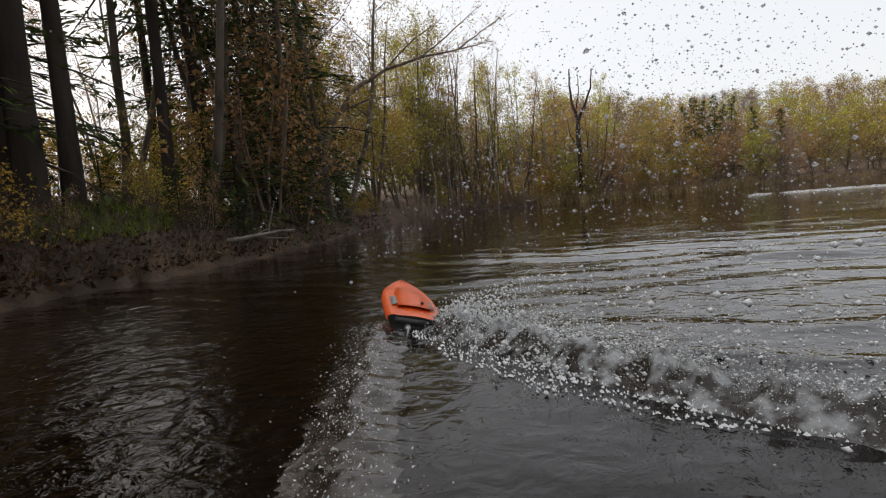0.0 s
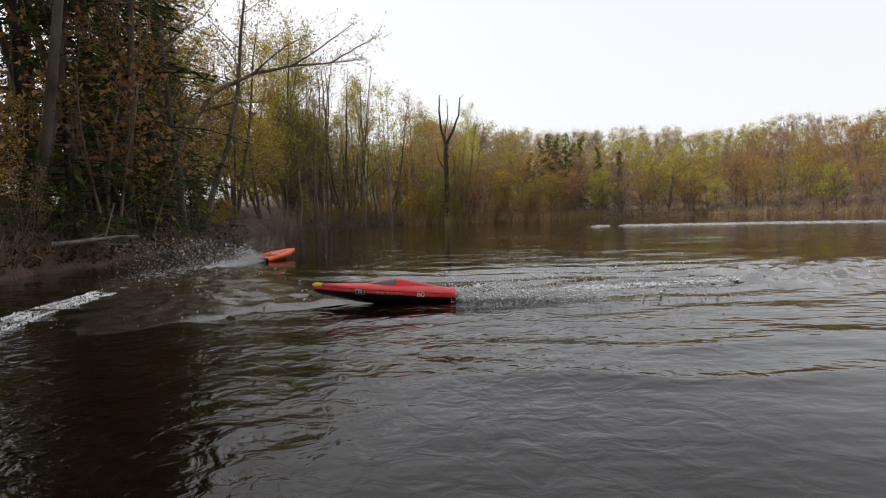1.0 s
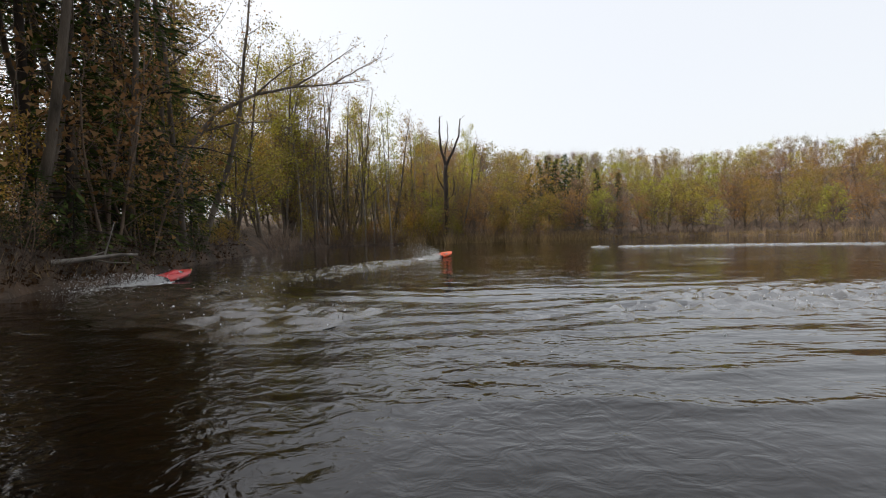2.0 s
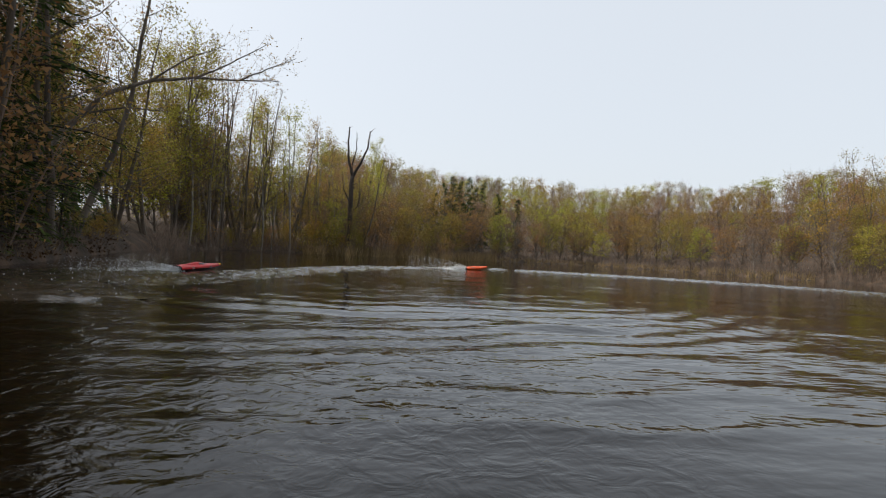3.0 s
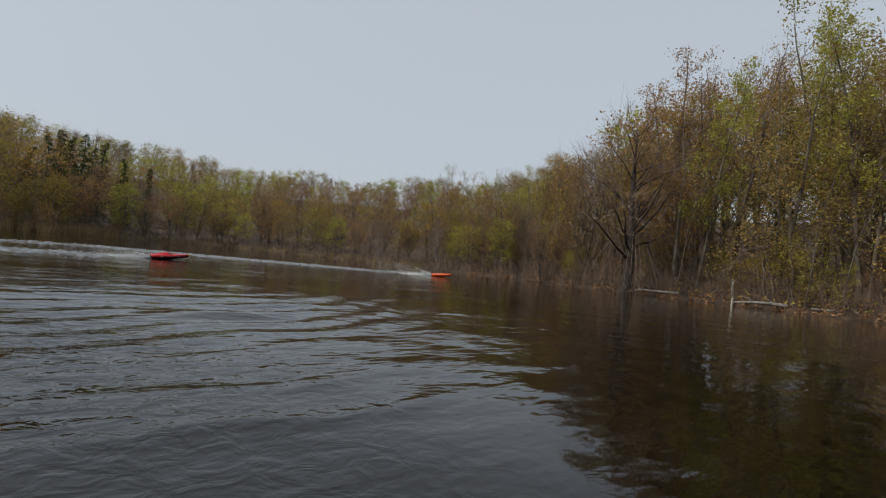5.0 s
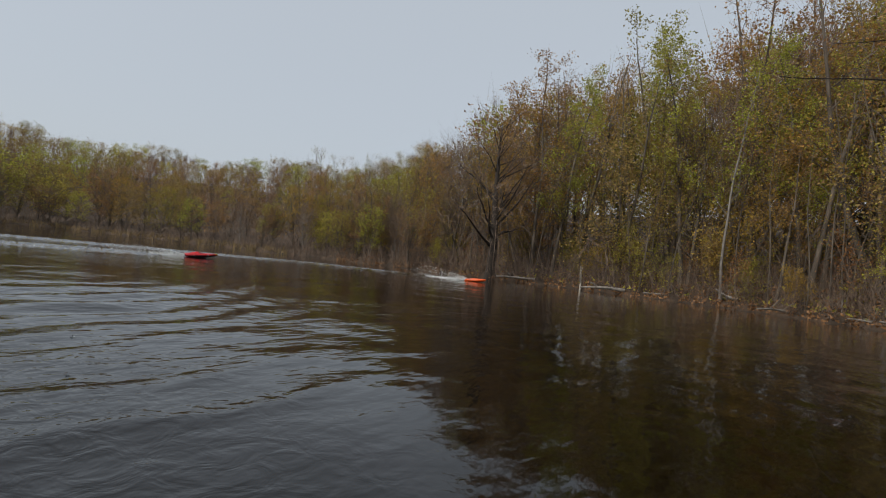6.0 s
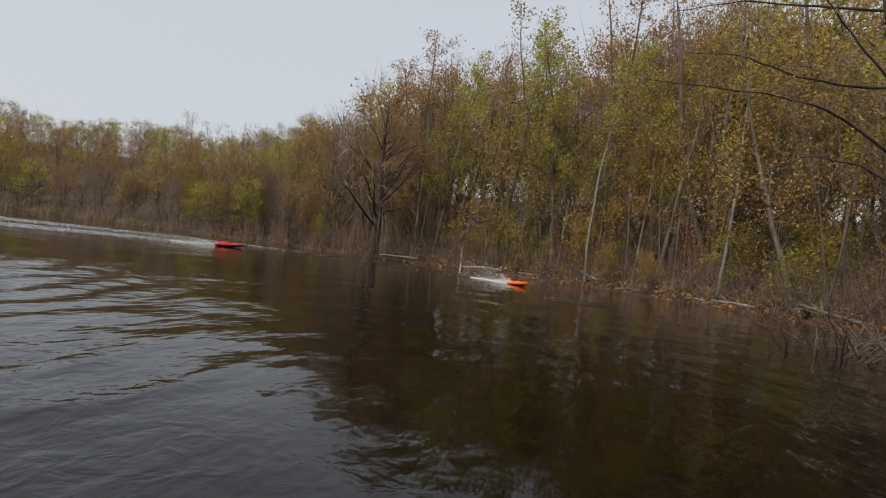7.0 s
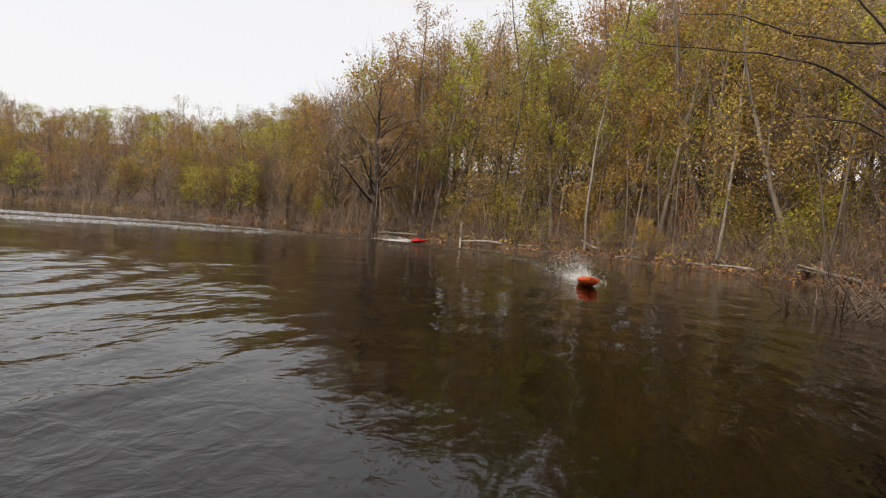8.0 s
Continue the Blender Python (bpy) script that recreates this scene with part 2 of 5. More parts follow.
def broadleaf(name, seed, height, radius, limbs, first, reach, rise, twigs, sprays, leaves, leaf_size, bark, foliage,
              stems=1, lean=(0, 0), droop=0.0, label="", lift=0.06):
    """A tree in early leaf: trunk and limbs in one part, the twigs and buds of the crown in two more."""
    rng = np.random.default_rng(seed)
    V, F, TV, TF, LV, LF = [], [], [], [], [], []
    for s in range(stems):
        a = rng.uniform(0, 6.28)
        off = 0.0 if stems == 1 else 0.32
        d0 = unit(UP + np.array((lean[0], lean[1], 0)) + off * rng.uniform(0.5, 1.1) * np.array((math.cos(a), math.sin(a), 0)))
        h = height * (1 if s == 0 else rng.uniform(0.65, 0.95))
        r0 = radius * (1 if s == 0 else 0.75)
        trunk = grow(rng, np.array((0.1 * s * math.cos(a), 0.1 * s * math.sin(a), -0.3)), d0, h, 11, 0.055, 0.03)
        rad = [r0 * (1.35 if i == 0 else 1.0) * (1 - 0.93 * i / 11) + 0.008 for i in range(12)]
        tube(V, F, trunk, rad, 7)
        for b in range(limbs):
            f = first + (0.98 - first) * ((b + rng.uniform(0, 1)) / limbs)
            i = min(int(f * 11), 10)
            p = trunk[i] + (trunk[i + 1] - trunk[i]) * (f * 11 - i)
            a = rng.uniform(0, 6.28)
            up = rise * rng.uniform(0.5, 1.4) + 0.5 * f
            d = np.array((math.cos(a), math.sin(a), up))
            ln = height * reach * (1.15 - 0.75 * f) * rng.uniform(0.6, 1.25)
            limb = grow(rng, p, d, ln, 4, 0.16, lift)
            lr = max(0.007, r0 * (1 - 0.85 * f) * 0.42)
            tube(V, F, limb, [lr, lr * 0.8, lr * 0.6, lr * 0.4, lr * 0.18], 4)
            for _ in range(twigs):
                g = rng.uniform(0.2, 1.0) * 4
                j = min(int(g), 3)
                q = limb[j] + (limb[j + 1] - limb[j]) * (g - j)
                td = unit(limb[j + 1] - limb[j]) * 0.7 + rng.normal(size=3) * 0.65 + np.array((0, 0, 0.25 - droop))
                tl = ln * rng.uniform(0.22, 0.45) + 0.15
                tw = grow(rng, q, td, tl, 2, 0.2, 0.05 - droop * 0.5)
                tr = max(0.0045, lr * 0.22)
                tube(TV, TF, tw, [tr, tr * 0.75, tr * 0.4], 3)
                for _ in range(sprays):
                    k = rng.uniform(0.2, 2.0)
                    j2 = min(int(k), 1)
                    s0 = tw[j2] + (tw[j2 + 1] - tw[j2]) * (k - j2)
                    s1 = s0 + (unit(td) * 0.5 + rng.normal(size=3) * 0.6 + np.array((0, 0, 0.15 - droop))) * tl * 0.45
                    sliver(TV, TF, rng, s0, s1, tr * 0.9)
                    for _ in range(leaves):
                        leaf(LV, LF, rng, s0 + (s1 - s0) * rng.uniform(0.1, 1.1) + rng.normal(size=3) * leaf_size * 1.5, leaf_size * rng.uniform(0.6, 1.3))
    root = new(name)
    mesh_object("trunk", V, F, bark, root, True)
    tagged(mesh_object("branchwork", TV, TF, TWIG, root), kind="stuff")
    if LV:
        tagged(mesh_object("crown", LV, LF, foliage, root), kind="stuff")
    return tagged(root, label, "tree")


def blobs(rng, centres, count, sigma, size, slim=0.8):
    """Many leaves round the given centres, as a list of corners and one of faces."""
    n = len(centres) * count
    P = np.repeat(np.array(centres), count, 0) + rng.normal(size=(n, 3)) * np.repeat(np.array(sigma)[:, None], count, 0) * (1, 1, 0.62)
    d = rng.normal(size=(n, 3)) * (1, 1, 0.7)
    d /= np.linalg.norm(d, axis=1)[:, None]
    u = np.cross(d, rng.normal(size=(n, 3)))
    u *= slim * 0.5 / (np.linalg.norm(u, axis=1)[:, None] + 1e-9)
    w = (size * rng.uniform(0.6, 1.35, n))[:, None]
    V = np.stack([P, P + w * (d + u), P + w * (0.75 * d - u)], 1).reshape(-1, 3)
    return [tuple(v) for v in V.tolist()], [(3 * i, 3 * i + 1, 3 * i + 2) for i in range(n)]


def domed(name, seed, height, radius, spread, base, clumps, count, leaf_size, bark, foliage, twigs=9, label=""):
    """A tree with a broad rounded crown: each limb ends in a loose clump of twigs and young leaves."""
    rng = np.random.default_rng(seed)
    V, F, TV, TF = [], [], [], []
    trunk = grow(rng, np.array((0, 0, -0.4)), UP + rng.normal(size=3) * 0.06, height * 0.86, 10, 0.07, 0.03)
    tube(V, F, trunk, [radius * (1.4 if i == 0 else 1.0) * (1 - 0.9 * i / 10) + 0.008 for i in range(11)], 6)
    centres, sigma = [], []
    for c in range(clumps):
        h = base + (0.97 - base) * ((c + rng.uniform(0, 1)) / clumps) ** 0.8
        env = spread * math.sqrt(max(0.03, 1 - ((h - 0.58) / (0.46 if h > 0.58 else 0.62)) ** 2))
        a, rr = rng.uniform(0, 6.28), env * rng.uniform(0.25, 1.0) ** 0.6
        q = np.array((rr * math.cos(a), rr * math.sin(a), h * height))
        f = min(0.97, max(0.12, (h - rng.uniform(0.1, 0.3)) / 0.86))
        i = min(int(f * 10), 9)
        p = trunk[i] + (trunk[i + 1] - trunk[i]) * (f * 10 - i)
        mid = p + (q - p) * 0.5 + np.array((0, 0, -0.06 * rr)) + rng.normal(size=3) * 0.12
        lr = max(0.012, radius * 0.38 * (1.1 - f))
        tube(V, F, [p, mid, q], [lr, lr * 0.65, lr * 0.25], 3)
        centres.append(q)
        sigma.append(height * rng.uniform(0.035, 0.07))
        for _ in range(twigs):
            s0 = mid + (q - mid) * rng.uniform(0.2, 1.0)
            sliver(TV, TF, rng, s0, s0 + (unit(q - mid) * 0.6 + rng.normal(size=3) * 0.6 + UP * 0.35) * sigma[-1] * 2.2, 0.013)
    root = new(name)
    mesh_object("trunk", V, F, bark, root, True)
    tagged(mesh_object("branchwork", TV, TF, TWIG, root), kind="stuff")
    if count:
        LV, LF = blobs(rng, centres, count, sigma, leaf_size)
        tagged(mesh_object("crown", LV, LF, foliage, root), kind="stuff")
    return tagged(root, label, "tree")


def conifer(name, seed, height, radius, branches, first, reach, needles, size, label):
    rng = np.random.default_rng(seed)
    V, F, LV, LF = [], [], [], []
    trunk = grow(rng, np.array((0, 0, -0.3)), UP, height, 10, 0.015, 0.05)
    tube(V, F, trunk, [radius * (1.3 if i == 0 else 1) * (1 - 0.95 * i / 10) + 0.006 for i in range(11)], 7)
    for b in range(branches):
        f = first + (0.985 - first) * (b + rng.uniform(0, 1)) / branches
        i = min(int(f * 10), 9)
        p = trunk[i] + (trunk[i + 1] - trunk[i]) * (f * 10 - i)
        a = rng.uniform(0, 6.28)
        ln = height * reach * (1.04 - f) * rng.uniform(0.7, 1.25) + 0.12
        br = grow(rng, p, np.array((math.cos(a), math.sin(a), 0.12)), ln, 4, 0.09, -0.1)
        r = 0.004 + 0.011 * ln
        tube(V, F, br, [r, r * 0.8, r * 0.6, r * 0.4, r * 0.2], 3)
        side = np.array((-math.sin(a), math.cos(a), 0))
        for _ in range(int(needles * (0.35 + ln / (height * reach)))):
            g = rng.uniform(0.12, 1.0) * 4
            j = min(int(g), 3)
            q = br[j] + (br[j + 1] - br[j]) * (g - j)
            w = ln * 0.3 * (1.15 - g / 4) * rng.uniform(-1, 1)
            q = q + side * w - np.array((0, 0, abs(w) * 0.25)) + rng.normal(size=3) * 0.03
            d = unit(unit(br[j + 1] - br[j]) + side * np.sign(w) * 0.8 + rng.normal(size=3) * 0.3)
            u = unit(np.cross(d, UP) + rng.normal(size=3) * 0.3) * 0.3
            s = size * rng.uniform(0.6, 1.3)
            k = len(LV)
            LV.extend(tuple(x) for x in (q, q + s * (0.45 * d + 0.5 * u), q + s * d - np.array((0, 0, 0.1 * s)), q + s * (0.45 * d - 0.5 * u)))
            LF.append((k, k + 1, k + 2, k + 3))
    root = new(name)
    mesh_object("trunk", V, F, BARK_DARK, root, True)
    tagged(mesh_object("crown", LV, LF, NEEDLES, root), kind="stuff")
    return tagged(root, label, "tree")


# ---- shore, ground and water ----
SHORE = [(-180, 1.8), (-160, 2.5), (-140, 5), (-125, 11), (-115, 15), (-109, 17), (-100, 20), (-88, 24), (-76, 27), (-67, 28.5),
         (-60, 32), (-50, 37), (-42.5, 41), (-32.5, 50), (-25, 56), (-18, 52), (-13, 43), (-8, 41), (0, 39), (5, 39), (12, 36),
         (17.5, 27), (22, 18), (26.6, 11.8), (32.6, 9), (40.5, 7.1), (48.4, 6.4), (56, 5.6), (75, 5.2), (90, 4.2), (110, 3), (140, 2.2), (180, 1.8)]
SH_A, SH_D = np.array([s[0] for s in SHORE], float), np.array([s[1] for s in SHORE], float)


def wobble(a):
    return 0.018 * np.sin(a * 1.9) + 0.012 * np.sin(a * 4.3 + 1) + 0.008 * np.sin(a * 9.7 + 2)


def shore(a):
    """How far off the waterline lies in the direction a, in degrees to the left of straight ahead."""
    return np.interp(a, SH_A, SH_D) * (1 + wobble(a))


# how the land rises behind the waterline: at 1, 4, 12, 40 and 150 m, by direction
RISE = [(-180, .2, .4, 1, 2, 3), (-118, .3, 1.0, 2.4, 7, 22), (-88, .3, 1.0, 2.4, 7, 22), (-66, .25, .8, 2.2, 7, 20), (-45, .2, .6, 1.9, 6, 18),
        (-20, .15, .4, 1.5, 6, 18), (10, .15, .35, 1.5, 5, 15), (20, .3, .7, 1.4, 3.5, 9), (30, .45, .95, 1.2, 1.2, 1.2), (60, .55, 1.15, 1.3, 1.2, 1),
        (90, .3, .8, 1.1, 1.2, 1), (180, .2, .4, 1, 2, 3)]
RA = np.array([r[0] for r in RISE], float)


def ground_z(a, r):
    s = r - shore(a)
    hs = [np.interp(a, RA, np.array([q[k] for q in RISE])) for k in range(1, 6)]
    if s <= 0:
        return max(-0.6, s * 0.25)
    z = float(np.interp(s, (0, 1, 4, 12, 40, 150), (0, *hs)))
    x, y = -r * math.sin(radians(a)), r * math.cos(radians(a))
    return z + min(s, 2.0) * 0.1 * noise.noise((x * 0.7, y * 0.7, 0)) + min(s, 1) * 0.05 * noise.noise((x * 2.3, y * 2.3, 3))


def at(a, r, lift=0.0):
    return Vector((-r * math.sin(radians(a)), r * math.cos(radians(a)), ground_z(a, r) + lift))


def build_ground():
    V, F = [], []
    angles = np.concatenate([np.arange(-180, -122, 4.0), np.arange(-122, 70, 1.0), np.arange(70, 180, 4.0)])
    offs = [-1.0, -0.45, -0.2, -0.06, 0.0, 0.15, 0.35, 0.65, 1, 1.5, 2.1, 2.9, 4, 5.5, 7.5, 10, 13, 18, 25, 40, 70, 150, 400, 1500]
    n = len(angles)
    V.append((0, 0, -0.6))
    for o in offs:
        for a in angles:
            s = float(shore(a))
            r = s + o if o > -0.5 else s * (0.6 if o == -1.0 else 0.9)
            z = ground_z(a, r)
            V.append((-r * math.sin(radians(a)), r * math.cos(radians(a)), z))
    for k in range(n):
        F.append((0, 1 + k, 1 + (k + 1) % n))
    for i in range(len(offs) - 1):
        for k in range(n):
            a, b = 1 + i * n + k, 1 + i * n + (k + 1) % n
            F.append((a, a + n, b + n, b))
    ob = mesh_object("ground", V, F, SOIL, None, True)
    tagged(ob, "brown leaf-strewn forest floor sloping down into the lake", "ground", kind="structure")


build_ground()


def build_water():
    rng = np.random.default_rng(5)
    ang = np.radians(np.concatenate([np.arange(-180, -122, 3.0), np.arange(-122, 64, 0.5), np.arange(64, 180, 3.0)]))
    rad = [0.25]
    while rad[-1] < 75:
        rad.append(rad[-1] * 1.0 + max(0.035, rad[-1] * 0.021))
    rad = np.array(rad)
    A, R = np.meshgrid(ang, rad)
    X, Y = -R * np.sin(A), R * np.cos(A)
    Z = np.zeros_like(X)
    for _ in range(30):
        wl_ = math.exp(rng.uniform(math.log(0.28), math.log(1.6)))
        th = rng.normal(1.25, 0.8)
        fade = np.clip((wl_ * 0.3 / (R * 0.021 + 0.01)) - 0.6, 0, 1)
        Z += fade * wl_ * 0.0007 * np.sin(2 * math.pi / wl_ * (X * math.cos(th) + Y * math.sin(th)) + rng.uniform(0, 6.28))
    # long swells thrown off by the boats, curving round the near water
    for cx, cy, r0, amp, width, lam in ((1.2, 8.6, 4.6, 0.014, 1.1, 0.66), (-1.0, 9.0, 6.9, 0.009, 0.8, 0.5)):
        D = np.hypot(X - cx, (Y - cy) * 1.25) + 0.12 * np.sin(X * 1.7) + 0.06 * np.sin(X * 4.1 + Y)
        Z += amp * np.exp(-((D - r0) / width) ** 2) * np.sin(2 * math.pi * (D - r0) / lam) * np.clip(3.2 - 0.4 * R, 0, 1)
    # single crests running in towards the near shore
    for cx, cy, r0, amp, width in ((0.5, 7.0, 2.9, 0.015, 0.16), (0.45, 7.4, 5.15, 0.009, 0.075), (0.4, 7.4, 5.6, 0.008, 0.065), (0.6, 7.2, 4.3, 0.007, 0.12)):
        D = np.hypot((X - cx) * 0.8, Y - cy) + 0.07 * np.sin(X * 2.3 + Y) + 0.03 * np.sin(X * 6.1)
        Z += amp * np.exp(-((D - r0) / width) ** 2) * np.clip(1.7 - np.abs(X - cx) * 0.9, 0, 1) * (Y < cy) * (0.75 + 0.35 * np.sin(X * 3.1 + r0))
    n, m = A.shape[1], A.shape[0]
    V = np.stack([X, Y, Z], -1).reshape(-1, 3).tolist() + [[0, 0, 0]]
    F = []
    for i in range(m - 1):
        for k in range(n):
            a, b = i * n + k, i * n + (k + 1) % n
            F.append((a, a + n, b + n, b))
    c = len(V) - 1
    for k in range(n):
        F.append((c, k, (k + 1) % n))
    ob = mesh_object("water", V, F, WATER, None, True)
    return tagged(ob, "brown rippled lake water mirroring sky and trees", "water", kind="structure")


water = build_water()

# ---- trees ----
PROTO, USED = {}, set()


def plant(kind, a, r, size=1.0, turn=None, sink=0.0, label="", group="", tilt=(0, 0)):
    """Sets a tree of a kind at the direction a and the distance r."""
    ob = PROTO[kind]
    p = at(a, r, -sink)
    m = pose(p.x, p.y, p.z, tilt[0], tilt[1], random.uniform(0, 360) if turn is None else turn) @ Matrix.Scale(size / (ob.scale.x if kind in USED else 1.0), 4)
    if kind in USED:
        ob = copy_thing(ob, m)
    else:
        USED.add(kind)
        ob.matrix_basis = m
    if ob.parent is None:
        tagged(ob, label, "", group)
    return ob


PROTO["maple"] = broadleaf("maple_tree", 11, 10, 0.10, 22, 0.16, 0.3, 0.45, 6, 3, 9, 0.083, BARK, BUDS, label="slender tree in early spring with olive-brown buds")
PROTO["maple_b"] = broadleaf("maple_tree", 12, 9, 0.09, 14, 0.14, 0.34, 0.4, 6, 3, 10, 0.095, BARK, BUDS, stems=2, label="twin-stemmed tree with thin tan and olive spring buds")
PROTO["poplar"] = broadleaf("poplar_tree", 13, 11, 0.10, 24, 0.25, 0.2, 0.8, 6, 3, 13, 0.085, BARK, YOUNG, label="upright poplar with fresh yellow-green leaves")
PROTO["rust"] = broadleaf("maple_tree", 14, 9, 0.08, 20, 0.14, 0.28, 0.45, 6, 3, 9, 0.075, BARK, RUSTY, label="young tree with rust-brown opening buds")
PROTO["bare"] = broadleaf("ash_tree", 15, 11.5, 0.115, 13, 0.35, 0.2, 0.9, 5, 4, 1, 0.1, BARK, RUSTY, stems=2, label="tall bare grey tree with fine upright twigs")
PROTO["birch"] = broadleaf("birch_tree", 16, 12, 0.08, 18, 0.35, 0.17, 0.8, 5, 3, 4, 0.12, BARK_PALE, YOUNG, label="thin pale-barked tree with a few green leaves")
PROTO["sapling"] = broadleaf("sapling", 17, 5, 0.03, 12, 0.1, 0.26, 0.6, 4, 2, 6, 0.12, TWIG, BUDS, label="thin sapling with tan spring buds at the water's edge")
PROTO["sapling_green"] = broadleaf("sapling", 18, 4, 0.025, 12, 0.1, 0.3, 0.5, 4, 2, 9, 0.11, TWIG, YOUNG, label="small sapling with bright green young leaves")
PROTO["shrub"] = broadleaf("alder_shrub", 19, 3.2, 0.022, 7, 0.15, 0.34, 0.7, 3, 2, 4, 0.09, TWIG, RUSTY, stems=4, label="bare many-stemmed grey-brown shrub by the water")
PROTO["thicket"] = broadleaf("leafy_shrub", 27, 3.6, 0.022, 9, 0.08, 0.42, 0.35, 4, 2, 9, 0.12, TWIG, BUDS, stems=3, label="broad budding shrub under the trees")
PROTO["spruce"] = conifer("spruce_tree", 20, 9, 0.11, 120, 0.06, 0.15, 26, 0.26, "dark green spruce among bare trees")
PROTO["hemlock"] = conifer("hemlock_tree", 21, 12, 0.13, 130, 0.07, 0.25, 30, 0.24, "tall dark hemlock with drooping needle sprays")
PROTO["pine"] = conifer("pine_tree", 22, 13, 0.11, 80, 0.33, 0.26, 44, 0.24, "tall conifer with a bare lower trunk on the bank")
PROTO["fir"] = conifer("fir_sapling", 23, 3.0, 0.04, 70, 0.05, 0.34, 22, 0.15, "low dark fir on the bank")
PROTO["far"] = domed("hill_tree", 24, 9, 0.12, 2.7, 0.2, 58, 29, 0.21, BARK, BUDS, label="distant budding tree on the wooded far shore")
PROTO["far_b"] = domed("hill_tree", 25, 9, 0.12, 2.5, 0.22, 54, 23, 0.19, BARK, RUSTY, 14, "distant rust and tan tree on the far shore")
PROTO["far_green"] = domed("hill_tree", 26, 8.5, 0.11, 2.4, 0.2, 50, 33, 0.215, BARK, YOUNG, label="distant tree in fresh yellow-green leaf")
PROTO["far_bare"] = domed("hill_tree", 28, 9, 0.13, 2.6, 0.25, 60, 5, 0.15, BARK_PALE, RUSTY, 26, "distant grey tree still almost bare")
PROTO["round"] = domed("maple_tree", 29, 10, 0.11, 2.4, 0.2, 90, 36, 0.082, BARK, BUDS, 20, "broad-crowned maple with olive-yellow spring buds")
PROTO["pole"] = broadleaf("sapling", 30, 7, 0.024, 14, 0.3, 0.14, 1.0, 3, 2, 5, 0.07, BARK, BUDS, label="thin grey-stemmed sapling among taller trees")
TALL = {k: max(v.co.z for c in ob.children for v in c.data.vertices) for k, ob in PROTO.items()}

# the height of the tree tops over the water's horizon, by direction
SKYLINE = [(-130, 32), (-110, 30), (-95, 27), (-80, 23.5), (-72.6, 22.3), (-69, 20.5), (-64.5, 17.5), (-60, 14.5), (-57.5, 11.3), (-54, 10.2), (-50, 8.6), (-45.7, 9.2),
           (-42, 8.3), (-37, 7.7), (-31, 7.9), (-25, 7.6), (-20, 8.0), (-14, 8.4), (-10, 8.8), (-5.4, 9.3), (0, 10.5), (5, 12.5), (10, 16), (17, 18), (25, 20), (60, 24)]


def rooted(kind, a, r, share, group):
    """Sets a tree so tall that its top reaches that share of the skyline."""
    e = float(np.interp(a, [q[0] for q in SKYLINE], [q[1] for q in SKYLINE])) * share * 1.07
    h = r * math.tan(radians(e)) + EYE - ground_z(a, r)
    return plant(kind, a, r, max(0.35, h / TALL[kind]), group=group)


# left bank: dark trunks and conifers close to the water
L = "dark woods on the left bank"
for a, r, k, s in ((52.6, 9.4, "pine", 1.9), (51.0, 9.2, "pine", 1.7), (48.2, 9.6, "pine", 1.25), (44.4, 11.5, "bare", 0.75), (40.6, 10.4, "pine", 1.0),
                   (37.6, 11.2, "pine", 0.85), (33.0, 13.5, "hemlock", 1.0),
                   (31.2, 15.0, "hemlock", 0.85), (36.5, 15.5, "hemlock", 0.9), (29.0, 16.5, "hemlock", 0.7), (27.0, 19.0, "spruce", 0.75),
                   (41.5, 16, "pine", 1.1), (30.0, 20, "hemlock", 1.0), (26.0, 24, "hemlock", 0.9), (34.6, 10.6, "fir", 1.4), (30.4, 12.6, "fir", 1.5)):
    plant(k, a, r, s, group=L)
for a, r, k, s in ((33.5, 11.3, "bare", 0.7), (30.6, 12.3, "bare", 0.85), (28.2, 13.4, "rust", 0.75), (36.2, 10.8, "shrub", 1.2), (38.0, 10.0, "bare", 0.75),
                   (25.6, 14.6, "maple", 0.85), (31.8, 11.0, "shrub", 1.3), (27.2, 15.0, "bare", 0.9), (24.2, 17.5, "bare", 0.85), (29.5, 11.5, "shrub", 1.0)):
    plant(k, a, r, s, group=L)
for a, r, s in ((31.5, 12.0, 0.6), (25.0, 15.5, 0.6), (37, 9.4, 0.45), (28.5, 12.8, 0.45), (46, 13, 0.6)):
    plant("fir", a, r, s, group=L)
for i in range(40):
    a = 21 + 41 * random.random() ** 1.4
    plant(random.choice(("shrub", "sapling", "thicket", "fir")), a, float(shore(a)) + random.uniform(0.8, 6), random.uniform(0.2, 0.36), group=L)
for i in range(22):
    a = random.uniform(38, 62)
    plant(random.choice(("rust", "shrub", "bare", "sapling")), a, random.uniform(20, 34), random.uniform(0.5, 0.9), group=L)

for i in range(14):
    a = random.uniform(38, 58)
    plant(random.choice(("rust", "thicket", "thicket", "shrub")), a, random.uniform(13.5, 20), random.uniform(0.45, 0.7), group=L)

# dense tops added beside the near shore, rooted out of view, to shade the bank
for a, r, k, z in ((57, 11.5, "hemlock", 1.15), (61, 10, "hemlock", 1.1), (66, 9.2, "hemlock", 0.9), (55.5, 9.0, "pine", 1.4), (59, 7.6, "pine", 1.2)):
    plant(k, a, r, z, group=L)

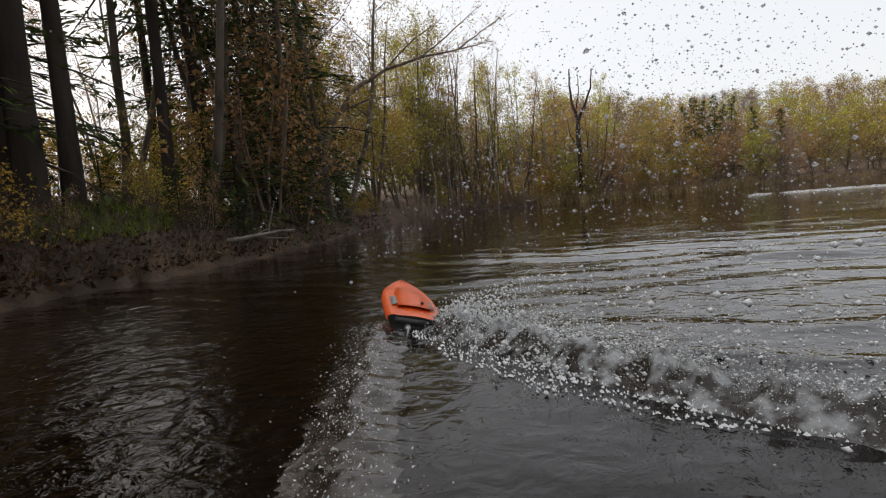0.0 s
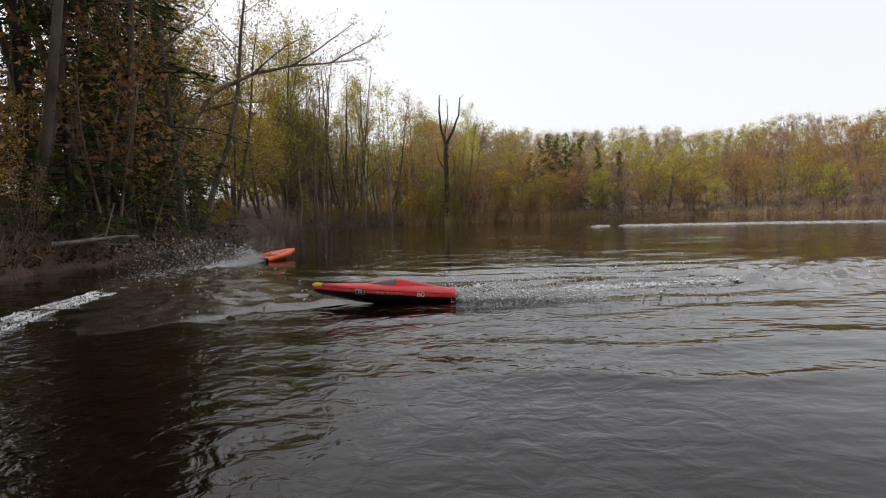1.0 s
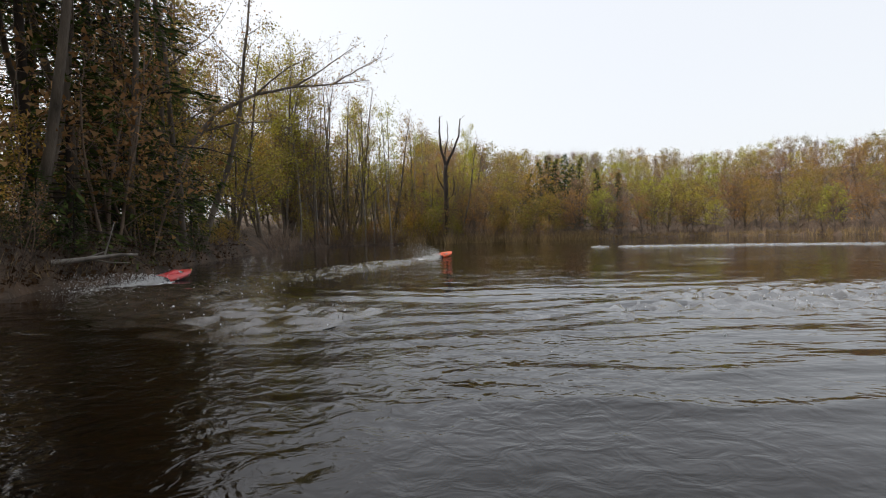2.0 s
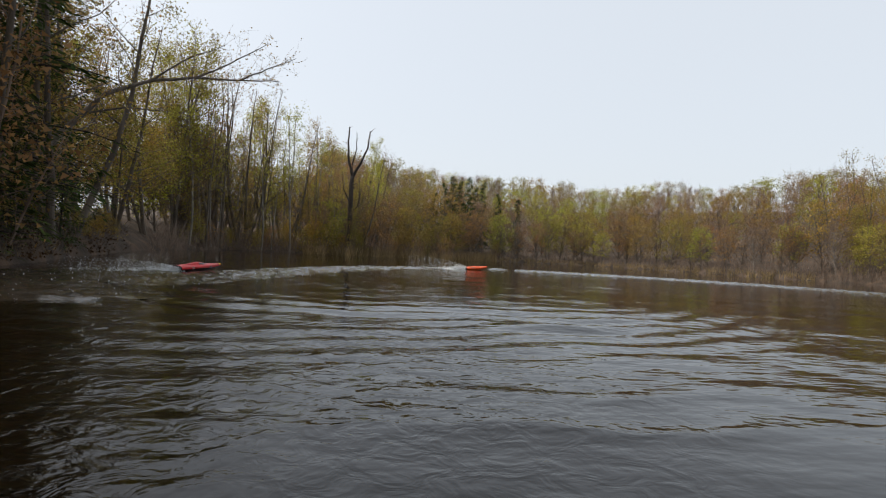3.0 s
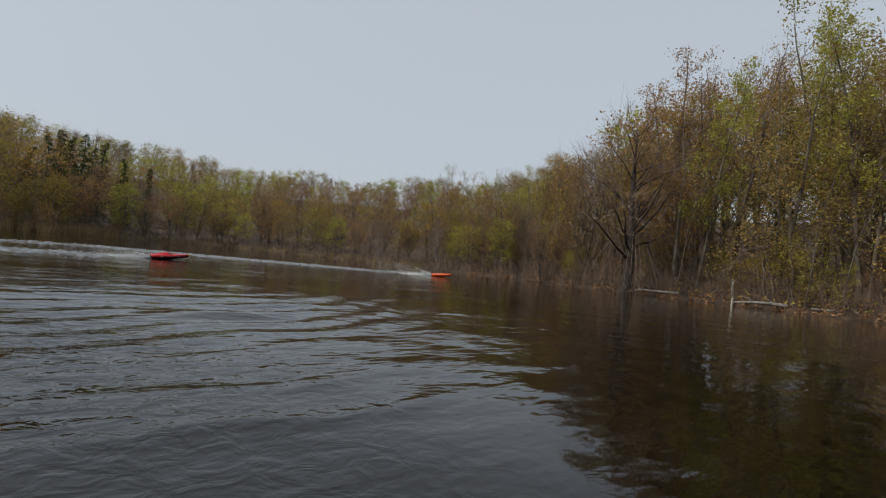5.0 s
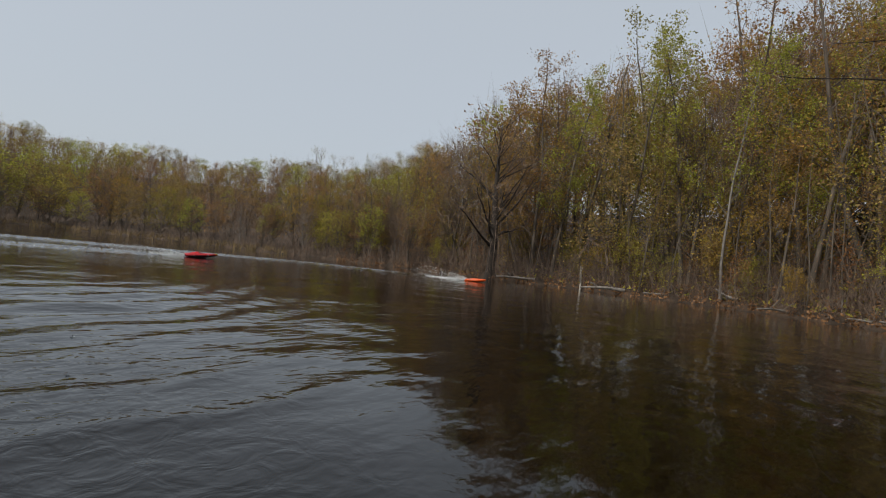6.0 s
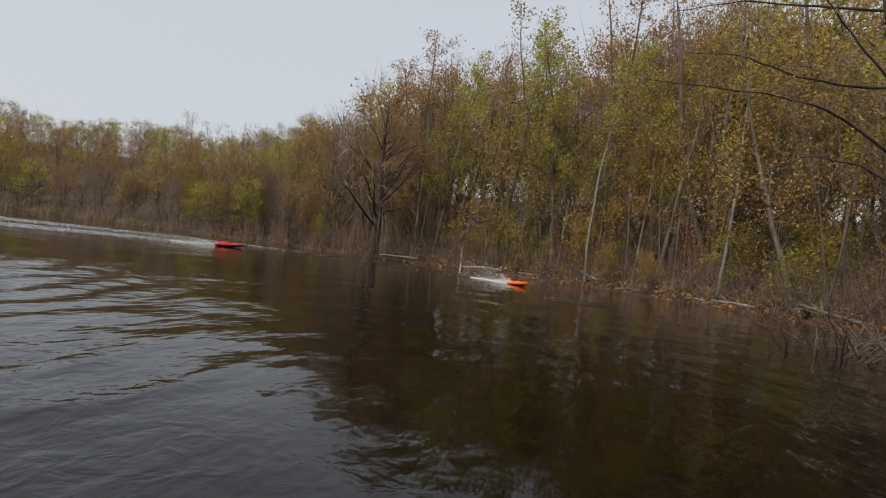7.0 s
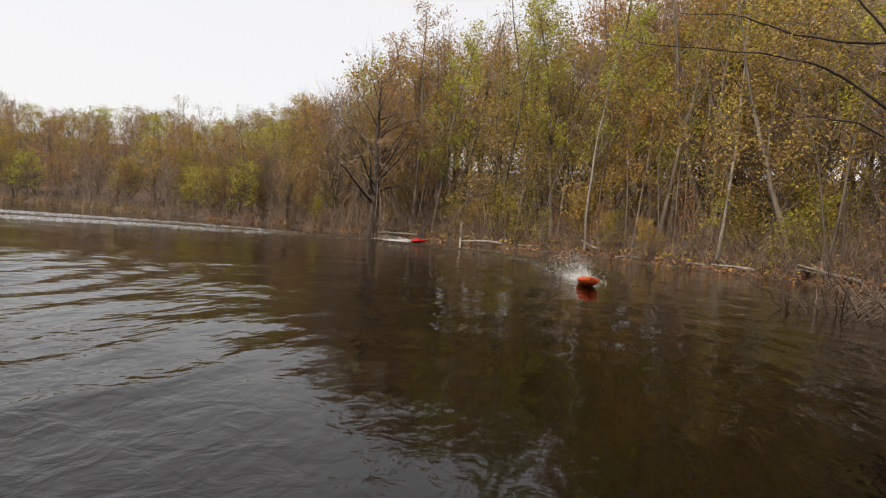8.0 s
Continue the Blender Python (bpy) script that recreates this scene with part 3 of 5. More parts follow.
# yellowish trees where the bank swings away
for i in range(30):
    a = random.uniform(13.5, 33)
    rooted(random.choice(("maple", "maple_b", "round", "maple", "poplar", "bare")), a, max(float(shore(a)) + 2.5, random.uniform(24, 36)) + random.uniform(0, 5),
           random.uniform(0.65, 1.05), "trees behind the left bank")
for a, r, s in ((26.3, 16.5, 0.8), (23.5, 21.5, 0.95), (21.0, 23.5, 0.9), (18.5, 29, 1.0)):
    plant("maple_b", a, r, s, group="trees behind the left bank")

# grey trunks of the flooded far corner
for i in range(34):
    a = 16 - 18.5 * (i + random.random()) / 34
    rooted(random.choice(("bare", "birch", "bare", "birch", "maple")), a, float(shore(a)) + random.uniform(0.3, 7), random.uniform(0.62, 1.05), "grey trees of the flooded corner")
for a, r, k, s in ((12.4, 39.5, "bare", 1.12), (13.6, 39, "bare", 1.0), (7.0, 43, "poplar", 0.98), (5.9, 42, "birch", 0.9), (10.4, 40, "bare", 1.05), (-1.9, 45, "poplar", 0.82), (-3.4, 47, "poplar", 0.68), (16.2, 34, "poplar", 0.95)):
    plant(k, a, r, s, group="grey trees of the flooded corner")
for i in range(60):
    a = random.uniform(-16, 17)
    plant(random.choice(("shrub", "thicket", "sapling")), a, float(shore(a)) + random.uniform(0.1, 2.5), random.uniform(0.35, 0.8), group="brush along the far waterline")

for i in range(40):
    a = 20 - 24 * (i + random.random()) / 40
    rooted(random.choice(("far", "far_b", "far", "far_green", "round")), a, float(shore(a)) + random.uniform(5, 22), random.uniform(0.38, 0.7), "trees of the far shore")

# far wooded shore and the low hill behind it
for d0, d1, f0, f1, n in ((0.8, 3, 0.4, 0.62, 34), (3, 8, 0.5, 0.8, 42), (9, 20, 0.7, 0.93, 46), (24, 42, 0.84, 0.98, 46), (42, 60, 0.9, 1.0, 34), (60, 95, 0.95, 1.04, 44)):
    for i in range(n):
        a = 3 - 63 * (i + random.random()) / n
        rooted(random.choice(("far", "far_b", "far", "far_green", "far_b", "far_bare") if d0 < 20 else ("far", "far_green", "far_b", "far_bare", "far")), a,
               float(shore(a)) + random.uniform(d0, d1), random.uniform(f0, f1), "trees of the far shore")
for a, d, f in ((-9.2, 5, 0.72), (-10.3, 7, 0.86), (-11.2, 5, 0.95), (-11.9, 9, 0.9), (-12.8, 6, 0.98), (-13.6, 9, 0.85), (-14.3, 8, 0.93), (-16, 6, 0.8), (-18, 8, 0.75)):
    rooted("spruce", a, float(shore(a)) + d, f * 0.93, "spruces of the far shore")

# right shore
G = "woods of the right shore"
for i in range(30):
    a = -45 - 27 * (i + random.random()) / 30
    rooted(random.choice(("round", "maple", "maple_b", "rust", "far_b", "round")), a, float(shore(a)) + random.uniform(1.5, 14), random.uniform(0.7, 0.98), G)
for i in range(58):
    a = -70 - 52 * (i + random.random()) / 58
    rooted(random.choice(("round", "maple", "maple_b", "bare", "poplar", "rust", "round", "rust", "maple", "birch")), a, float(shore(a)) + random.uniform(2.0, 14), random.uniform(0.72, 1.04), G)
for i in range(90):
    a = -48 - 74 * (i + random.random()) / 90
    plant(random.choice(("sapling", "thicket", "sapling_green", "shrub", "thicket", "rust")), a, float(shore(a)) + random.uniform(0.8, 8), random.uniform(0.4, 0.85), group="saplings of the right shore")
for a, r, k, s in ((-72.6, 30.5, "poplar", 1.06), (-85, 28, "poplar", 1.13), (-94.5, 26, "poplar", 1.0), (-100.8, 21.2, "birch", 0.8), (-88.6, 25, "birch", 0.82), (-79, 34, "hemlock", 0.85), (-101, 27, "hemlock", 0.9)):
    plant(k, a, r, s, group=G)
for i in range(34):
    a = -56 - 68 * (i + random.random()) / 34
    rooted(random.choice(("far", "far_b", "far_green", "round")), a, float(shore(a)) + random.uniform(16, 34), random.uniform(0.75, 0.98), G)

for i in range(110):
    a = -46 - 74 * (i + random.random()) / 110
    plant("pole", a, float(shore(a)) + random.uniform(0.6, 9), random.uniform(0.6, 1.25), group="saplings of the right shore", tilt=(random.uniform(-7, 7), random.uniform(-7, 7)))

# behind the camera, closing the place
for i in range(16):
    a = random.choice((random.uniform(66, 180), random.uniform(-180, -128)))
    plant(random.choice(("far", "far_b")), a, float(shore(a)) + random.uniform(6, 22), random.uniform(0.8, 1.1), group="woods behind the near shore")


# ---- single trees with a shape of their own ----
def shaped_tree(name, seed, lines, bark, twig_n, twig_len, leaf_n, foliage, label, droop=0.0):
    """A tree drawn by its limbs: (points, first radius, last radius) each, with twigs along them."""
    rng = np.random.default_rng(seed)
    V, F, TV, TF, LV, LF = [], [], [], [], [], []
    for pts, r0, r1 in lines:
        P = [np.array(p, float) for p in pts]
        S = []
        for i in range(len(P) - 1):
            for k in range(4):
                S.append(P[i] + (P[i + 1] - P[i]) * k / 4 + rng.normal(size=3) * 0.012 * (k > 0))
        S.append(P[-1])
        n = len(S)
        tube(V, F, S, [r0 + (r1 - r0) * i / (n - 1) for i in range(n)], 6)
        length = sum(np.linalg.norm(P[i + 1] - P[i]) for i in range(len(P) - 1))
        for _ in range(int(twig_n * length)):
            g = rng.uniform(0.3, 1) * (n - 1)
            j = min(int(g), n - 2)
            q = S[j] + (S[j + 1] - S[j]) * (g - j)
            td = unit(S[j + 1] - S[j]) * 0.7 + rng.normal(size=3) * 0.6 + np.array((0, 0, 0.3 - droop))
            tl = twig_len * rng.uniform(0.4, 1.2)
            tw = grow(rng, q, td, tl, 3, 0.2, 0.05 - droop * 0.4)
            tr = max(0.004, r1 * 0.5)
            tube(TV, TF, tw, [tr, tr * 0.8, tr * 0.6, tr * 0.35], 3)
            for _ in range(3):
                s0 = tw[1] + (tw[3] - tw[1]) * rng.uniform(0, 1)
                s1 = s0 + (unit(td) * 0.4 + rng.normal(size=3) * 0.6 - np.array((0, 0, droop))) * tl * 0.4
                sliver(TV, TF, rng, s0, s1, tr * 0.9)
                for _ in range(leaf_n):
                    leaf(LV, LF, rng, s0 + (s1 - s0) * rng.uniform(0, 1) + rng.normal(size=3) * 0.03, 0.07)
    root = new(name)
    mesh_object("trunk", V, F, bark, root, True)
    if TV:
        tagged(mesh_object("branchwork", TV, TF, TWIG, root), kind="stuff")
    if LV:
        tagged(mesh_object("crown", LV, LF, foliage, root), kind="stuff")
    return tagged(root, label, "tree")


# the dead forked tree on the spit
dead = shaped_tree("dead_tree", 3, [
    ([(0, 0, -0.3), (0.05, 0, 2), (0.0, 0, 4.2), (0.05, 0, 5.2)], 0.2, 0.14),
    ([(0.05, 0, 5.2), (-0.25, 0, 6.3), (-0.35, 0.1, 7.6), (-0.3, 0.1, 8.6)], 0.11, 0.035),
    ([(0.05, 0, 5.2), (0.55, 0, 6.1), (1.0, 0, 7.2), (1.1, 0, 8.4)], 0.11, 0.035),
    ([(0.0, 0, 6.0), (0.25, 0.1, 7.2), (0.2, 0.1, 8.3)], 0.05, 0.015),
    ([(0, 0, 3.4), (-0.5, 0.2, 4.3), (-0.6, 0.2, 5.4)], 0.06, 0.015),
    ([(0, 0, 2.6), (0.5, 0.2, 3.2), (0.7, 0.2, 4.4)], 0.05, 0.012)], BARK_DARK, 1.2, 0.5, 0, BUDS, "dead forked tree with bare broken limbs on the spit")
dead.matrix_basis = Matrix.Translation(at(-0.4, 39.8)) @ Matrix.Scale(1.06, 4)

# the tree that leans out over the water from the left bank
p0 = at(30.4, 14.5)


def from_eye(p, a, e, d):
    """The place at the direction a and the height angle e, d metres off, counted from the foot p."""
    return (-d * math.sin(radians(a)) - p.x, d * math.cos(radians(a)) - p.y, EYE + d * math.tan(radians(e)) - p.z)


def lean_at(a, e, d):
    return from_eye(p0, a, e, d)


lean = shaped_tree("leaning_tree", 4, [
    ([(0, 0, -0.3), lean_at(28.6, 4, 14.8), lean_at(26.5, 7.2, 15.2), lean_at(22.2, 12.5, 16), lean_at(18.7, 14.3, 16.6), lean_at(15, 15.2, 17.2), lean_at(11.1, 15.6, 17.8), lean_at(7.3, 16, 18.4)], 0.1, 0.012),
    ([lean_at(11.1, 15.6, 17.8), lean_at(8.6, 17, 18.1), lean_at(5.8, 18.4, 18.4)], 0.03, 0.008),
    ([lean_at(15, 15.2, 17.2), lean_at(12, 17, 17.5), lean_at(8.6, 19.3, 17.8)], 0.035, 0.008),
    ([lean_at(18.7, 14.3, 16.6), lean_at(16, 16.6, 16.8), lean_at(12.5, 18.6, 17)], 0.035, 0.008),
    ([lean_at(24, 10.5, 15.7), lean_at(20.5, 11.6, 16), lean_at(17, 11.8, 16.2)], 0.035, 0.008)], BARK, 9, 0.75, 1, BUDS, "slender tree leaning far out over the water")
lean.matrix_basis = Matrix.Translation(p0)

# the wide old tree standing at the water's edge of the right shore
willow = broadleaf("willow_tree", 8, 8.6, 0.27, 30, 0.2, 0.4, 0.75, 9, 5, 1, 0.07, BARK_DARK, RUSTY, droop=0.12, label="wide many-limbed old tree with fine bare branches at the waterline", lift=0.02)
willow.matrix_basis = Matrix.Translation(at(-66.3, 28.8))
rng = np.random.default_rng(9)
lines = []
for i in range(26):
    a, rr, h = rng.uniform(0, 6.28), rng.uniform(1.0, 2.4), rng.uniform(1.4, 3.2)
    lines.append(([(0, 0, h), (0.5 * rr * math.cos(a), 0.5 * rr * math.sin(a), h + 0.4), (rr * math.cos(a), rr * math.sin(a), 0.55 * h), (1.15 * rr * math.cos(a), 1.15 * rr * math.sin(a), 0.15 * h)], 0.015, 0.006))
weeping = shaped_tree("drooping_bush", 10, lines, TWIG, 5, 0.55, 0, RUSTY, "drooping dead grey branches round an old trunk", 0.3)
weeping.matrix_basis = Matrix.Translation(at(-66.3, 28.8))
copy_thing(weeping, Matrix.Translation(at(-77.2, 27.6)) @ Matrix.Scale(0.75, 4))

# bleached snags and drowned branches
snag = shaped_tree("driftwood_snag", 31, [([(0, 0, -0.2), (0.15, 0, 0.5), (0.3, 0.1, 1.2)], 0.07, 0.03), ([(0.15, 0, 0.5), (-0.25, 0, 1.0), (-0.3, 0, 1.5)], 0.05, 0.015),
                                           ([(0.3, 0.1, 1.2), (0.6, 0.1, 1.5)], 0.03, 0.01)], DEADWOOD, 0, 0.1, 0, BUDS, "bleached forked driftwood stump at the waterline")
snag.matrix_basis = Matrix.Translation(at(-75.6, 27.2)) @ Matrix.Scale(0.8, 4)
brush = []
rng = np.random.default_rng(33)
for i in range(30):
    a, l_ = rng.uniform(0, 6.28), rng.uniform(0.35, 1.0)
    o = rng.normal(size=2) * 0.3
    brush.append(([(o[0], o[1], -0.15), (o[0] + 0.4 * l_ * math.cos(a), o[1] + 0.4 * l_ * math.sin(a), 0.2 * l_), (o[0] + l_ * math.cos(a), o[1] + l_ * math.sin(a), rng.uniform(0.05, 0.75) * l_)], 0.011, 0.004))
drowned = shaped_tree("drowned_branch", 34, brush, TWIG, 2.2, 0.25, 0, BUDS, "bare drowned branches sticking out of the water")
drowned.matrix_basis = Matrix.Translation((-7.6 * math.sin(radians(-111.3)), 7.6 * math.cos(radians(-111.3)), 0))
for piece in drowned.children:
    tagged(piece, kind="stuff")
for a, r, s, t in ((-114, 8.2, 1.1, 70), (-112.5, 11.0, 0.9, 200)):
    copy_thing(drowned, pose(-r * math.sin(radians(a)), r * math.cos(radians(a)), 0, 0, 0, t) @ Matrix.Scale(s, 4))
p1 = at(-117.5, 14.3)


def up_at(a, e, d):
    return from_eye(p1, a, e, d)


over = shaped_tree("overhanging_tree", 36, [
    ([(0, 0, -0.4), up_at(-116, 8, 13.9), up_at(-113.8, 15, 13.5), up_at(-112, 20.5, 13.2), up_at(-110.3, 27, 13), up_at(-109, 34, 13)], 0.15, 0.07),
    ([up_at(-114.2, 11.5, 13.7), up_at(-112, 13.2, 13.2), up_at(-109.2, 15.6, 12.8), up_at(-107.1, 16.9, 12.4), up_at(-104, 17.9, 12), up_at(-97.5, 19, 11.6), up_at(-91.7, 19.7, 11.3)], 0.036, 0.008),
    ([up_at(-112.6, 18, 13.3), up_at(-108.5, 18.6, 12.8), up_at(-104, 20, 12.4), up_at(-100, 21.6, 12), up_at(-95.5, 22, 11.6)], 0.030, 0.006),
    ([up_at(-114.8, 9, 13.8), up_at(-110.5, 12, 13.2), up_at(-107, 12.8, 12.6), up_at(-103.5, 11.6, 12.2)], 0.027, 0.006),
    ([up_at(-111, 24, 13.1), up_at(-106, 25, 12.6), up_at(-100, 26, 12.2), up_at(-94, 25.5, 11.8)], 0.030, 0.006),
    ([up_at(-113, 16, 13.4), up_at(-111.5, 19, 12.6), up_at(-108, 23.5, 12), up_at(-105, 28, 11.6)], 0.030, 0.010)], BARK_DARK, 6.5, 0.75, 1, BUDS, "dark tree with long bare limbs reaching over the water")
over.matrix_basis = Matrix.Translation(p1)


def fallen_log(a, r, length, turn, rad):
    rng = np.random.default_rng(int(r * 10))
    V, F = [], []
    pts = grow(rng, np.array((0, 0, 0.0)), np.array((1, 0, 0.03)), length, 5, 0.06, 0)
    tube(V, F, pts, [rad * (1 - 0.12 * i) for i in range(6)], 7)
    for k in range(3):
        tube(V, F, grow(rng, pts[1 + k], rng.normal(size=3) + np.array((0.5, 0, 0.6)), 0.5, 2, 0.2, 0), [rad * 0.35, rad * 0.25, rad * 0.1], 4)
    ob = mesh_object("fallen_log", V, F, BARK_PALE, None, True)
    p = at(a, r, rad * 0.5)
    ob.matrix_basis = pose(p.x, p.y, p.z, 0, 0, turn)
    tagged(ob, "weathered fallen log lying on the leafy shore", "log", "logs on the shore")


for a, d, ln, t, rd in ((-98, 0.8, 1.6, 10, 0.07), (-104, 0.6, 1.3, 60, 0.06), (-108, 1.0, 1.5, 150, 0.06), (-90, 1.0, 1.6, 40, 0.07), (-94, 0.5, 1.2, 120, 0.05), (-85, 0.7, 1.5, 100, 0.07), (-101, 0.4, 1.0, 85, 0.04), (-80, 0.6, 2.0, 95, 0.09), (-112, 0.7, 1.8, 40, 0.06), (-71, 0.8, 2, 110, 0.08), (36, 0.7, 1.0, 20, 0.04), (30, 0.6, 1.1, 200, 0.035)):
    fallen_log(a, float(shore(a)) + d, ln, t, rd)


# ---- ground cover ----
def scatter(name, n, seed, a0, a1, d0, d1, make, material, label, category, density=None):
    rng = np.random.default_rng(seed)
    V, F = [], []
    for _ in range(n):
        a = rng.uniform(a0, a1)
        r = float(shore(a)) + d0 + (d1 - d0) * rng.uniform(0, 1) ** 1.5
        p = np.array(at(a, r))
        make(V, F, rng, p)
    ob = mesh_object(name, V, F, material)
    tagged(ob, label, category, kind="stuff")


def blade(h, spread, w):
    def make(V, F, rng, p):
        for _ in range(3):
            q = p + np.array((*(rng.normal(size=2) * 0.06), -0.02))
            t = q + np.array((*(rng.normal(size=2) * spread), h * rng.uniform(0.5, 1.2)))
            u = unit(np.cross(t - q, rng.normal(size=3))) * w
            i = len(V)
            V.extend((tuple(q - u), tuple(q + u), tuple(t)))
            F.append((i, i + 1, i + 2))
    return make


def stick(h, lean_, w):
    def make(V, F, rng, p):
        d = np.array((*(rng.normal(size=2) * lean_), 1.0))
        ln = h * rng.uniform(0.4, 1.3)
        pts = grow(rng, p - UP * 0.05, d, ln, 2, 0.15, 0)
        tube(V, F, pts, [w, w * 0.7, w * 0.35], 3)
        for _ in range(3):
            s0 = pts[0] + (pts[2] - pts[0]) * rng.uniform(0.35, 0.95)
            sliver(V, F, rng, s0, s0 + (unit(d) * 0.5 + rng.normal(size=3) * 0.5) * ln * 0.3, w * 0.5)
    return make


def litter(size):
    def make(V, F, rng, p):
        leaf(V, F, rng, p + np.array((0, 0, 0.01 + 0.03 * rng.uniform())), size * rng.uniform(0.6, 1.4), 0.8)
    return make


scatter("dry_reeds", 4200, 41, -16, 4, -0.6, 3.0, blade(0.6, 0.14, 0.028), STRAW, "pale dry reeds on the low spit", "reeds")
scatter("dry_reeds", 700, 42, -45, -15, 0.0, 1.5, blade(0.4, 0.1, 0.02), STRAW, "dry straw along the far waterline", "reeds")
scatter("waterside_brush", 1900, 43, -14, 18, -0.2, 3.0, stick(1.1, 0.3, 0.011), TWIG, "dense grey-brown leafless brush at the waterline", "brush")
scatter("waterside_brush", 1500, 44, -70, -14, 0.1, 3.5, stick(1.2, 0.3, 0.013), TWIG, "leafless brush along the far shore", "brush")
scatter("undergrowth", 4400, 45, -124, -56, 0.3, 9, stick(1.5, 0.45, 0.008), TWIG, "leafless undergrowth of the right shore", "brush")
scatter("undergrowth", 2200, 46, 20, 66, 0.25, 6, stick(0.5, 0.6, 0.005), TWIG_SHADED, "tangled twigs and roots on the bank, with shade put into their colour", "brush")
scatter("fallen_leaves", 20000, 47, -124, -50, 0.1, 12, litter(0.1), LITTER, "rust-brown fallen leaves covering the slope", "leaves")
scatter("fallen_leaves", 7000, 48, 20, 66, 0.15, 6, litter(0.07), LITTER_SHADED, "brown fallen leaves on the bank, coloured darker for the shade of the trees", "leaves")
scatter("grass", 900, 49, 41, 52, 1.2, 3.2, blade(0.16, 0.06, 0.006), GRASSY, "fresh green grass tuft patch on the bank", "grass")
scatter("grass", 200, 50, 24, 40, 0.3, 2.5, blade(0.18, 0.1, 0.005), STRAW, "dry grass hanging over the bank's edge", "grass")
scatter("low_leaves", 1500, 51, -122, -62, 0.8, 8, litter(0.16), YOUNG, "yellow-green leaves of low shrubs", "leaves")


# ---- boats (bow towards +x, waterline at z = 0) ----
def loft(sections):
    """Joins cross-sections, each a list of points from one edge to the other."""
    bm = bmesh.new()
    rows = [[bm.verts.new(p) for p in s] for s in sections]
    for a, b in zip(rows, rows[1:]):
        for i in range(len(a) - 1):
            bm.faces.new((a[i], b[i], b[i + 1], a[i + 1]))
    bmesh.ops.remove_doubles(bm, verts=bm.verts, dist=0.0004)
    bmesh.ops.recalc_face_normals(bm, faces=bm.faces)
    return bm


def block(size, at_, bevel=0.004, turn=None):
    bm = bmesh.new()
    bmesh.ops.create_cube(bm, size=1, matrix=Matrix.Translation(at_) @ (turn or Matrix()) @ Matrix.Diagonal((*size, 1)))
    bmesh.ops.bevel(bm, geom=bm.edges[:], offset=bevel, segments=2, affect="EDGES")
    return bm


def lettering(text, size, m, material, parent, name):
    cu = bpy.data.curves.new(name, "FONT")
    cu.body, cu.size, cu.extrude, cu.align_x, cu.align_y = text, size, 0.0008, "CENTER", "CENTER"
    tmp = bpy.data.objects.new(name, cu)
    me = bpy.data.meshes.new_from_object(tmp)
    bpy.data.objects.remove(tmp)
    me.materials.clear()
    me.materials.append(material)
    ob = new(name, me)
    ob.parent = parent
    ob.matrix_basis = m
    return ob


def hull_width(s, beam):
    """Half width at s from stern 0 to bow 1."""
    return beam / 2 * (0.93 + 0.07 * math.sin(min(s / 0.45, 1) * math.pi / 2)) * (1 - max(0, (s - 0.42) / 0.58) ** 2.1)


